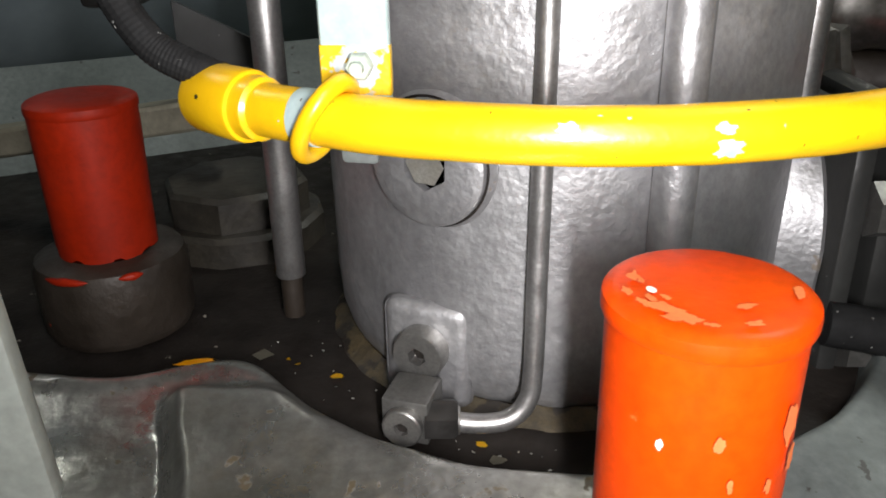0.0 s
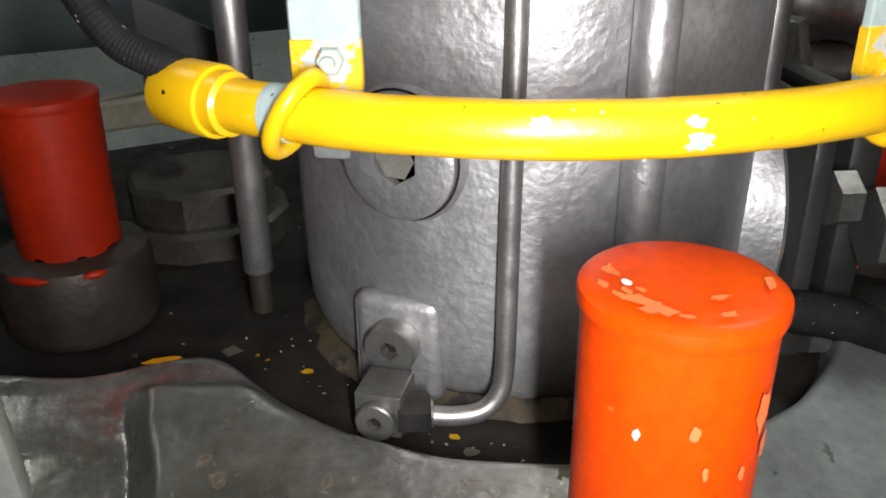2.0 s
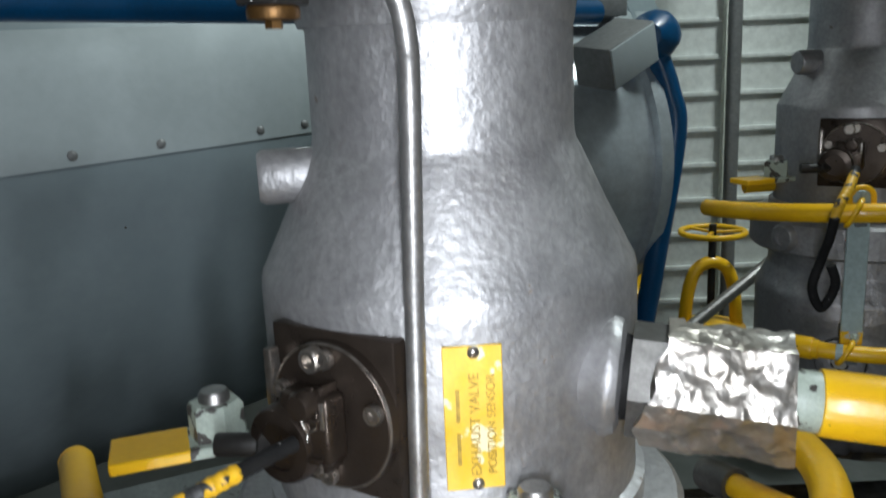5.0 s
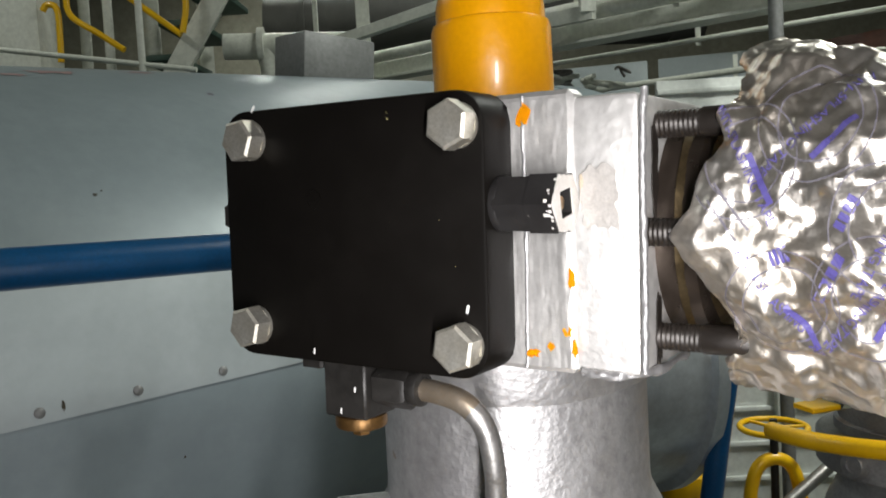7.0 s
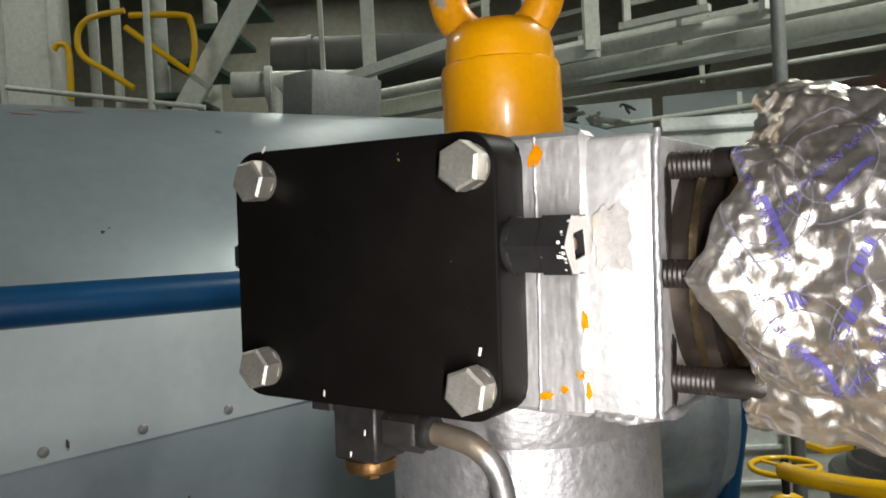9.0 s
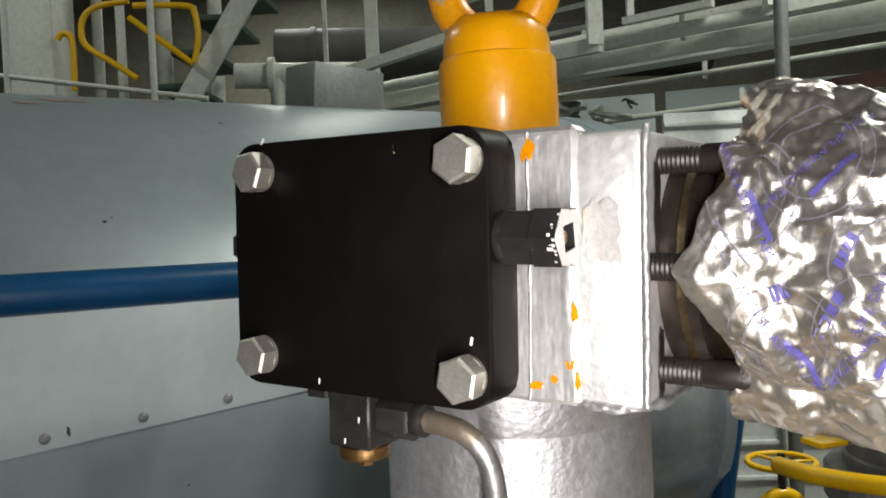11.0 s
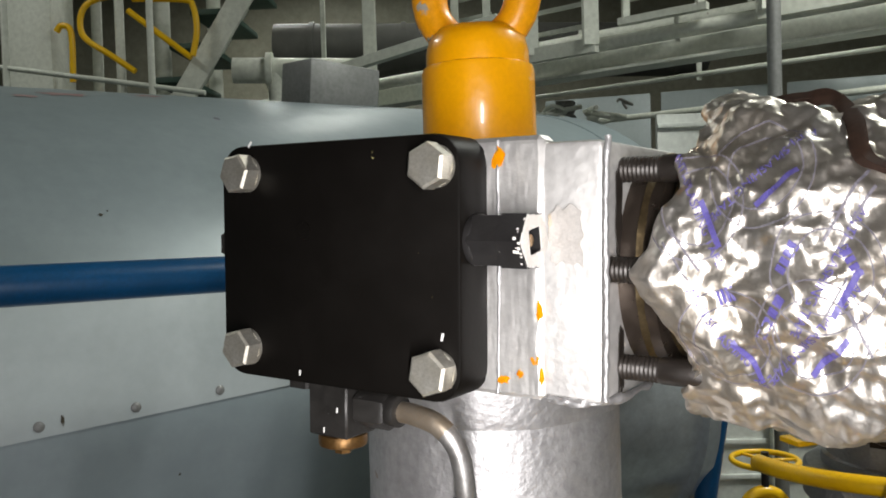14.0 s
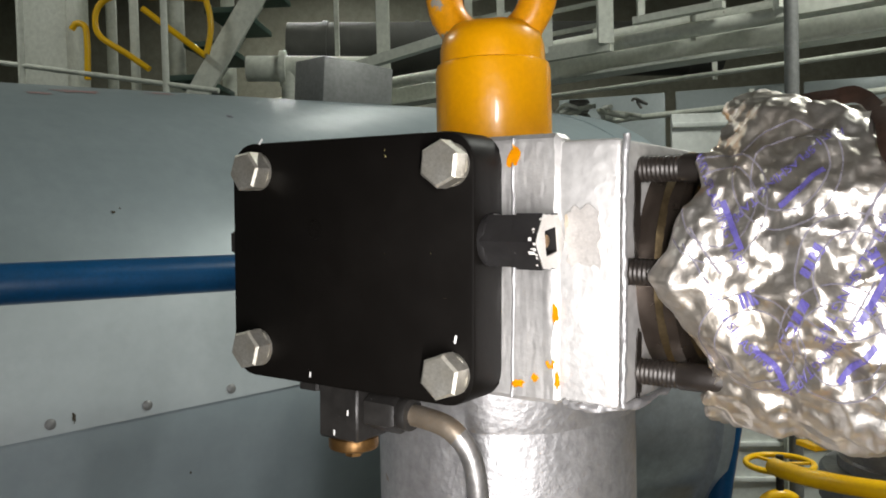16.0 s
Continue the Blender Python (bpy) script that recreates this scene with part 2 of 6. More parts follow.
WORN_PATCH = mat("rubbed_grey_patch", (0.60, 0.565, 0.53), (0.68, 0.65, 0.62), 40, 0.42, 0.55, 0.6, 0.5, 120)
TAN_STAIN = mat("tan_stain", (0.56, 0.46, 0.32), (0.64, 0.56, 0.45), 40, 0.45, 0.6, 0.3, 0.3, 120)

RED_DARK.node_tree.nodes["Principled BSDF"].inputs["Specular IOR Level"].default_value = 0.22
for dull in (BLACK, OILY, RUBBER):
    dull.node_tree.nodes["Principled BSDF"].inputs["Specular IOR Level"].default_value = 0.08


# ---- mesh helpers ----
def part(name, bm, material, parent=None, label="", m=None, sharp=38):
    me = bpy.data.meshes.new(name)
    bm.to_mesh(me)
    bm.free()
    for p in me.polygons:
        p.use_smooth = True
    me.set_sharp_from_angle(angle=radians(sharp))
    me.materials.append(material)
    ob = new(name, me)
    if parent:
        ob.parent = parent
    if m is not None:
        ob.matrix_basis = m
    if label:
        ob["label"] = label
    return ob


def thing(name, m, label, category, group="", kind=""):
    ob = new(name)
    ob.empty_display_size = 0.05
    ob.matrix_basis = m
    return tagged(ob, label, category, group, kind)


def twin(ob, parent, m, label=""):
    """Another object on the same mesh."""
    o = new(ob.name.split(".")[0], ob.data)
    o.parent = parent
    o.matrix_basis = m
    if label:
        o["label"] = label
    return o


def hex_sleeve(flat, bore, z0, z1, ragged):
    """Hexagon sleeve along z with a square bore; ragged: unevenness of its outer rim."""
    n = 48
    bm = bmesh.new()
    rings = []
    for z, inner in ((z0, False), (z1, False), (z1, True), (z0, True)):
        ring = []
        for k in range(n):
            a = 2 * math.pi * k / n
            if inner:
                f = (a + math.pi / 4 + 0.35) % (math.pi / 2) - math.pi / 4
                q = bore * 0.80 / math.cos(f)
            else:
                f = (a + math.pi / 6 + math.pi / 6) % (math.pi / 3) - math.pi / 6
                q = flat / 2 / math.cos(f) + ragged * noise.noise((math.cos(a) * 5, math.sin(a) * 5, z0 * 50))
            ring.append(bm.verts.new((q * math.cos(a), q * math.sin(a), z)))
        rings.append(ring)
    for a, b in zip(rings, rings[1:] + rings[:1]):
        for k in range(n):
            bm.faces.new((a[k], a[(k + 1) % n], b[(k + 1) % n], b[k]))
    bmesh.ops.recalc_face_normals(bm, faces=bm.faces)
    return bm


def lathe(profile, seg=64, bend=None):
    """Turned solid about z from (radius, height) pairs, bottom to top."""
    bm = bmesh.new()
    rings = []
    for r, z in profile:
        if r < 1e-6:
            rings.append([bm.verts.new((0, 0, z))])
        else:
            rings.append([bm.verts.new((r * math.cos(2 * math.pi * i / seg), r * math.sin(2 * math.pi * i / seg), z)) for i in range(seg)])
    for a, b in zip(rings, rings[1:]):
        for i in range(seg):
            j = (i + 1) % seg
            vs = [a[i % len(a)], a[j % len(a)], b[j % len(b)], b[i % len(b)]]
            vs = list(dict.fromkeys(vs))
            if len(vs) > 2:
                bm.faces.new(vs)
    for ring, flip in ((rings[0], True), (rings[-1], False)):
        if len(ring) > 2:
            bm.faces.new(ring[::-1] if flip else ring)
    if bend:
        for v in bm.verts:
            v.co = bend(v.co)
    return bm


def rod(r, z0, z1, seg=24, bev=0.0):
    if bev:
        return lathe([(r - bev, z0), (r - bev * 0.3, z0 + bev * 0.3), (r, z0 + bev), (r, z1 - bev), (r - bev * 0.3, z1 - bev * 0.3), (r - bev, z1)], seg)
    return lathe([(r, z0), (r, z1)], seg)


def box(x0, x1, y0, y1, z0, z1, bev=0.003, seg=2):
    bm = bmesh.new()
    bmesh.ops.create_cube(bm, size=1, matrix=Matrix.Translation(((x0 + x1) / 2, (y0 + y1) / 2, (z0 + z1) / 2)) @ Matrix.Diagonal((x1 - x0, y1 - y0, z1 - z0, 1)))
    if bev:
        bmesh.ops.bevel(bm, geom=list(bm.edges), offset=bev, segments=seg, profile=0.5, affect="EDGES")
    return bm


def hexa(flat, z0, z1, chamfer=0.12, hole=0.0):
    """Hexagon nut or head of that width across flats along z, its corners turned off at the top."""
    r = flat / math.sqrt(3)
    h = z1 - z0
    bm = bmesh.new()
    low = [bm.verts.new((r * math.cos(k * math.pi / 3), r * math.sin(k * math.pi / 3), z0)) for k in range(6)]
    mid = [bm.verts.new((v.co.x, v.co.y, z1 - h * chamfer)) for v in low]
    top = [bm.verts.new((v.co.x * 0.87, v.co.y * 0.87, z1)) for v in low]
    for a, b in ((low, mid), (mid, top)):
        for k in range(6):
            bm.faces.new((a[k], a[(k + 1) % 6], b[(k + 1) % 6], b[k]))
    bm.faces.new(low[::-1])
    if hole:
        rim = [bm.verts.new((hole * math.cos(k * math.pi / 3), hole * math.sin(k * math.pi / 3), z1)) for k in range(6)]
        deep = [bm.verts.new((v.co.x, v.co.y, z1 - h * 0.5)) for v in rim]
        for a, b in ((top, rim), (rim, deep)):
            for k in range(6):
                bm.faces.new((a[k], a[(k + 1) % 6], b[(k + 1) % 6], b[k]))
        bm.faces.new(deep)
    else:
        bm.faces.new(top)
    return bm


def socket_disc(r, h, hole):
    """Round plug along z with a hexagon socket in its face."""
    bm = lathe([(r * 0.97, 0), (r, h * 0.1), (r, h * 0.85), (r * 0.93, h)], 40)
    top = max(bm.faces, key=lambda f: f.calc_center_median().z if len(f.verts) > 20 else -1)
    bm.faces.remove(top)
    bm.verts.ensure_lookup_table()
    edge = [v for v in bm.verts if abs(v.co.z - h) < 1e-6]
    edge.sort(key=lambda v: math.atan2(v.co.y, v.co.x))
    rim = []
    for v in edge:
        a = math.atan2(v.co.y, v.co.x)
        k = (a + math.pi / 6) % (math.pi / 3) - math.pi / 6
        q = hole * math.cos(math.pi / 6) / math.cos(k)
        rim.append(bm.verts.new((q * math.cos(a), q * math.sin(a), h)))
    deep = [bm.verts.new((v.co.x, v.co.y, h * 0.35)) for v in rim]
    n = len(edge)
    for a, b in ((edge, rim), (rim, deep)):
        for i in range(n):
            bm.faces.new((a[i], a[(i + 1) % n], b[(i + 1) % n], b[i]))
    bm.faces.new(deep)
    return bm


def socket_floor(h, hole):
    """Dark disc in the bottom of a socket_disc's hexagon, standing in for the hole's shade."""
    return lathe([(hole * 0.95, h * 0.35 - 0.001), (hole * 0.95, h * 0.35 + 0.0012), (0, h * 0.35 + 0.0006)], 6)


def spline(pts, steps=10, closed=False):
    """A smooth line through the points (Catmull-Rom)."""
    p = [Vector(q) for q in pts]
    n = len(p)
    out = []
    for i in range(n if closed else n - 1):
        a, b, c, d = (p[(i + k) % n] for k in (-1, 0, 1, 2)) if closed else (p[max(i - 1, 0)], p[i], p[i + 1], p[min(i + 2, n - 1)])
        for s in range(steps):
            t = s / steps
            out.append(0.5 * (2 * b + (c - a) * t + (2 * a - 5 * b + 4 * c - d) * t * t + (3 * b - a - 3 * c + d) * t ** 3))
    if not closed:
        out.append(p[-1])
    return out


def tube(pts, r, seg=20, radius=None, closed=False):
    """Round bar along a line of points; radius(i) varies it."""
    p = [Vector(q) for q in pts]
    bm = bmesh.new()
    n = len(p)
    up = Vector((0, 0, 1))
    first = (p[1] - p[0]).normalized()
    side = first.cross(up if abs(first.z) < 0.9 else Vector((1, 0, 0))).normalized()
    rings = []
    for i in range(n):
        if closed:
            d = (p[(i + 1) % n] - p[i - 1]).normalized()
        else:
            d = (p[min(i + 1, n - 1)] - p[max(i - 1, 0)]).normalized()
        side = (side - d * side.dot(d)).normalized()
        nrm = d.cross(side)
        q = radius(i) if radius else r
        rings.append([bm.verts.new(p[i] + q * (math.cos(2 * math.pi * k / seg) * side + math.sin(2 * math.pi * k / seg) * nrm)) for k in range(seg)])
    for a, b in zip(rings, rings[1:] + ([rings[0]] if closed else [])):
        for k in range(seg):
            bm.faces.new((a[k], a[(k + 1) % seg], b[(k + 1) % seg], b[k]))
    if not closed:
        bm.faces.new(rings[0][::-1])
        bm.faces.new(rings[-1])
    bmesh.ops.recalc_face_normals(bm, faces=bm.faces)
    return bm


def bar(a, b, w, h, bev=0.002):
    """Rectangular bar from a to b, w wide and h high."""
    a, b = Vector(a), Vector(b)
    d = b - a
    bm = box(-w / 2, w / 2, -h / 2, h / 2, 0, d.length, bev, 1)
    q = d.to_track_quat("Z", "Y").to_matrix().to_4x4()
    bmesh.ops.transform(bm, matrix=Matrix.Translation(a) @ q, verts=bm.verts)
    return bm


def joined(*bms):
    out = bmesh.new()
    for b in bms:
        me = bpy.data.meshes.new("tmp")
        b.to_mesh(me)
        b.free()
        out.from_mesh(me)
        bpy.data.meshes.remove(me)
    return out


def moved(bm, m):
    bmesh.ops.transform(bm, matrix=m, verts=bm.verts)
    return bm


def rough_up(bm, amount, size, along_normal=True):
    bm.normal_update()
    shift = [(v, v.normal * amount * noise.noise(v.co / size)) for v in bm.verts]
    for v, s in shift:
        v.co += s
    return bm


def crumple(c, seed, folds):
    """Height of crumpled foil at c: sharp folds with flat faces between them."""
    rnd = random.Random(seed)
    w = 0.0
    for lam, amp in folds:
        for _ in range(3):
            d = Vector((rnd.uniform(-1, 1), rnd.uniform(-1, 1), rnd.uniform(-1, 1))).normalized()
            x = c.dot(d) / lam + rnd.uniform(0, 1) + 0.42 * noise.noise(c / lam * 0.6 + d * 9)
            w += amp * rnd.uniform(0.25, 1.0) * (abs((x % 1.0) - 0.5) * 2 - 0.5)
    return w


TILTED = Euler((0.6, 0.35, 0.9)).to_matrix()


def facets(c, size, height):
    """Flat facets with sharp creases, each about size across."""
    q = TILTED @ c / size
    q += 0.22 * noise.noise_vector(q * 0.9)
    return height * (noise.voronoi(q, distance_metric="MANHATTAN")[0][0] - 0.55)


def arc(cx, cy, r, z, a0, a1, n=48, tilt=0.0):
    """Points of a ring about (cx, cy): degrees from the side that faces the walkway (-y), positive to +x; tilt lowers its far side."""
    out = []
    for i in range(n + 1):
        a = radians(a0 + (a1 - a0) * i / n)
        x, y = cx + r * math.sin(a), cy - r * math.cos(a)
        out.append(Vector((x, y, z - tilt * (y - (cy - r)))))
    return out


def letters(text, size, material, parent, m, name="lettering", label=""):
    cu = bpy.data.curves.new("text", "FONT")
    cu.body, cu.size, cu.align_x, cu.align_y, cu.extrude = text, size, "CENTER", "CENTER", 0.0002
    tmp = bpy.data.objects.new("text", cu)
    me = bpy.data.meshes.new_from_object(tmp)
    bpy.data.objects.remove(tmp)
    me.materials.clear()
    me.materials.append(material)
    o = new(name, me)
    o.parent = parent
    o.matrix_basis = m
    if label:
        o["label"] = label
    return o


# ---- plan ----
CX, CY = 0.12, 0.90          # axis of the exhaust valve
BASE = 0.277                 # top of the cylinder cover
NEXT = (1.10, 1.20, 0.08)    # from one valve to the next along the engine
ACTUATOR = pose(CX, CY, 1.576, 0, 0, -31) @ pose(0, 0, 0.0025, 0, 1.7, 0)
RUN = Vector((0.7071, 0.7071, 0.03)).normalized()


def on_body(r, angle, z, out=0.0):
    """Pose on the round body: z axis pointing outwards, y up. angle as in arc()."""
    a = radians(angle)
    x, y = (r + out) * math.sin(a), -(r + out) * math.cos(a)
    return pose(x, y, z, 90, 0, angle)


# ---- structure ----
def setting():
    f = part("floor", box(-7, 7, -4, 10, -0.72, -0.62, 0), FLOOR)
    tagged(f, "oily dark grey deck plates", "floor", kind="structure")
    c = part("ceiling", box(-7, 7, -4, 10, 4.6, 4.7, 0), DECKHEAD)
    tagged(c, "dull cream-painted steel deck head", "ceiling", kind="structure")
    for nm, b in (("wall_north", (-7, 7, 9.4, 9.5, -0.62, 4.6)), ("wall_south", (-7, 7, -4, -3.9, -0.62, 4.6)), ("wall_west", (-7, -6.9, -3.9, 9.9, -0.62, 4.6)), ("wall_east", (6.9, 7, -3.9, 9.9, -0.62, 4.6))):
        tagged(part(nm, box(*b, 0), DECKHEAD if nm == "wall_north" else WALL), "pale green painted steel bulkhead", "wall", kind="structure")


setting()


def cylinder_cover():
    """The cover casting: a dark recess about valve and nut, with a rounded silver lip that falls away in front."""
    t = thing("cylinder_cover", pose(0, 0, 0), "oily silver-painted cast cylinder cover below the exhaust valve", "engine part")
    part("recess", box(-1.0, 1.3, 0.545, 1.9, BASE - 0.06, BASE - 0.005, 0.002), OILY, t, "dark oily recess with paint flakes")
    nx, ny = -0.36, 0.90
    bm = bmesh.new()
    nu, nv = 560, 220
    x0, x1, y0, y1 = -0.75, 1.05, 0.16, 0.86
    grid = {}
    for i in range(nu + 1):
        for j in range(nv + 1):
            x, y = x0 + (x1 - x0) * i / nu, y0 + (y1 - y0) * j / nv
            d1 = math.hypot(x - CX, y - CY) - 0.346
            d2 = math.hypot(x - nx, y - ny) - 0.185
            d1 = min(d1, math.hypot(x - 0.66, y - 1.02) - 0.28)
            k = 0.085
            h = max(k - abs(d1 - d2), 0) / k
            d = min(d1, d2) - h * h * k / 4
            lip = max(0.0, min(1.0, (d + 0.012) / 0.030))
            lip = lip * lip * (3 - 2 * lip)
            drop = max(0, d - 0.02)
            z = BASE - 0.03 + 0.055 * lip + 0.005 * math.exp(-((d - 0.022) / 0.011) ** 2) - 0.28 * drop * drop / (drop + 0.06) + 0.004 * noise.noise((x * 14, y * 14, 0)) + 0.012 * noise.noise((x * 5.2, y * 5.2, 4)) * min(1.0, max(0.0, d) / 0.06)
            step = [max(0.0, min(1.0, q)) for q in ((x + 0.272 + 0.30 * (y - 0.62) + 0.006 * noise.noise((x * 20, y * 20, 7))) / 0.030, (0.690 - y) / 0.06, (d - 0.012) / 0.030)]
            z += 0.034 * math.prod(q * q * (3 - 2 * q) for q in step) * math.exp(-max(0.0, x + 0.24) / 0.22)
            grid[i, j] = (bm.verts.new((x, y, z)), d)
    for i in range(nu):
        for j in range(nv):
            q = [grid[i, j], grid[i + 1, j], grid[i + 1, j + 1], grid[i, j + 1]]
            if max(e[1] for e in q) > -0.014:
                bm.faces.new([e[0] for e in q])
    for v in [v for v in bm.verts if not v.link_faces]:
        bm.verts.remove(v)
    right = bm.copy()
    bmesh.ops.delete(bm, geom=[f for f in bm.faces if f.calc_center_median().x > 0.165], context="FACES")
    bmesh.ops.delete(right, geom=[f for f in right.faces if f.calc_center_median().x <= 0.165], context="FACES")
    part("casting", bm, CASTING, t)
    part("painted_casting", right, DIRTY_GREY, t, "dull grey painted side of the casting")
    rnd, bm = random.Random(8), bmesh.new()
    rim = [bm.verts.new((0.027 * rnd.uniform(0.6, 1.1) * math.cos(k * math.pi / 9), 0.0048 * rnd.uniform(0.5, 1.2) * math.sin(k * math.pi / 9), 0)) for k in range(18)]
    bm.faces.new(rim)
    bmesh.ops.solidify(bm, geom=bm.faces[:], thickness=0.001)
    part("paint_smear", bm, ORANGE_YELLOW, t, "orange paint smear on the lip", pose(-0.262, 0.722, BASE + 0.0300, 6, 0, 14))
    part("side_web", moved(box(-0.02, 0.02, -0.09, 0.09, -0.2, 0.0, 0.012, 3), pose(0.40, 0.42, 0.30, 0, 0, -30)), CASTING, t)


cylinder_cover()


# ---- exhaust valve ----
def exhaust_valve():
    t = thing("exhaust_valve", pose(CX, CY, BASE), "silver-painted cast exhaust valve housing standing on the cylinder cover", "exhaust valve", "exhaust valves")
    b = BASE
    prof = [(0.222, 0), (0.234, 0.006), (0.242, 0.02), (0.247, 0.042), (0.250, 0.075), (0.250, 0.20), (0.250, 0.30), (0.250, 0.36), (0.250, 0.378), (0.250, 0.386), (0.2494, 0.391), (0.2478, 0.396)]
    prof += [(0.2478 - 0.0258 * k / 14, 0.396 + 0.053 * k / 14) for k in range(1, 14)] + [(0.2218, 0.449), (0.2206, 0.453), (0.220, 0.460), (0.2195, 0.470)] + [(0.219, 0.474 + 0.004 * k) for k in range(14)]
    low = lathe(prof, 288)
    for v in low.verts:
        a = math.degrees(math.atan2(v.co.x, -v.co.y))
        u = (a - 7.5) / 8.8
        if abs(u) < 1 and v.co.z > 0.40:
            floor = 0.500 - 0.090 * (1 - u ** 4) ** 0.5
            k = max(0.0, min(1.0, (v.co.z - floor) / 0.014, (1 - abs(u)) / 0.18))
            k = k * k * (3 - 2 * k)
            cut = 0.2075 / math.cos(radians(a - 7.5))
            r = math.hypot(v.co.x, v.co.y)
            f = 1 + k * (min(1.0, cut / r) - 1)
            v.co.x, v.co.y = v.co.x * f, v.co.y * f
    part("lower_housing", rough_up(low, 0.0016, 0.03), SILVER, t)
    fl = lathe([(0.20, 0.505), (0.262, 0.505), (0.270, 0.513), (0.270, 0.585), (0.262, 0.593), (0.21, 0.597)], 96)
    part("flange", rough_up(fl, 0.0012, 0.03), SILVER, t)
    r = 0.2145
    up = lathe([(0.225, 0.597), (0.225, 0.622), (r, 0.626), (r, 0.655), (r, 0.80), (r, 0.858), (r - 0.0004, 0.868), (r - 0.0022, 0.874), (r - 0.005, 0.879), (0.181, 0.936), (0.1545, 0.994), (0.1505, 1.001), (0.1480, 1.006), (0.1468, 1.012), (0.146, 1.024), (0.146, 1.08), (0.146, 1.20)], 96)
    part("upper_cylinder", rough_up(up, 0.0014, 0.04), SILVER, t)
    # big plug
    m = on_body(0.25, -31.8, 0.529 - b, -0.004) @ Matrix.Scale(0.92, 4)
    p = part("inspection_plug", socket_disc(0.062, 0.022, 0.026), SILVER, t, "large round plug with hexagon socket", m)
    part("collar", lathe([(0.066, -0.004), (0.068, 0.004), (0.064, 0.012), (0.0, 0.012)], 48), SILVER, p)
    part("socket", lathe([(0.0215, 0.0215), (0.012, 0.0105), (0, 0.0095)], 6), BOLT, p, "worn bare steel socket")
    # thin dark ring between plug and collar
    part("groove", lathe([(0.0622, 0.0121), (0.0632, 0.0128), (0.0646, 0.0121)], 56), OILY, p, "dark ring round the plug")
    # pad with small plug
    m = on_body(0.25, -35.0, 0.352 - b, -0.012) @ pose(0, 0, 0, 0, 13, 0)
    pad = part("pad", box(-0.045, 0.045, -0.078, 0.036, 0, 0.022, 0.014, 4), SILVER, t, "raised square pad", m)
    part("plug", socket_disc(0.026, 0.02, 0.0095), STEEL, pad, "steel socket-head plug", pose(0.0, -0.010, 0.022, 0, 0, 12))
    part("socket", socket_floor(0.02, 0.0095), OILY, pad, "dark hexagon socket", pose(0.0, -0.010, 0.022, 0, 0, 12))
    part("dirt_ring", rough_up(lathe([(0.222, 0.004), (0.238, 0.009), (0.248, 0.003), (0.260, -0.004)], 120), 0.004, 0.02), GRIME, t, "brown dirt round the foot")
    # lug with two screws on the flange
    lug = part("lug", box(-0.045, 0.045, -0.024, 0.024, -0.01, 0.014, 0.004, 2), SILVER, t, "raised lug with two screws", on_body(0.27, 2.0, 0.842 - b))
    s = part("screw", socket_disc(0.011, 0.007, 0.005), STEEL, lug, "", pose(-0.012, -0.004, 0.014))
    twin(s, lug, pose(0.022, -0.004, 0.014))
    # round lugs at the flange's sides
    for a in (58, -64):
        q = part("side_boss", lathe([(0.036, -0.03), (0.036, 0.018), (0.03, 0.026), (0.016, 0.026), (0.016, 0.02), (0, 0.02)], 32), SILVER, t, "", on_body(0.262, a, 0.55))
    # clamped bracket on the far side of the neck
    part("stub", lathe([(0.030, -0.06), (0.030, 0.022), (0.026, 0.028), (0, 0.028)], 32), SILVER, t, "short round silver stub", on_body(0.15, -78, 1.255 - b, 0.03) @ pose(0, 0, 0, 0, 0, 0))
    return t


valve = exhaust_valve()


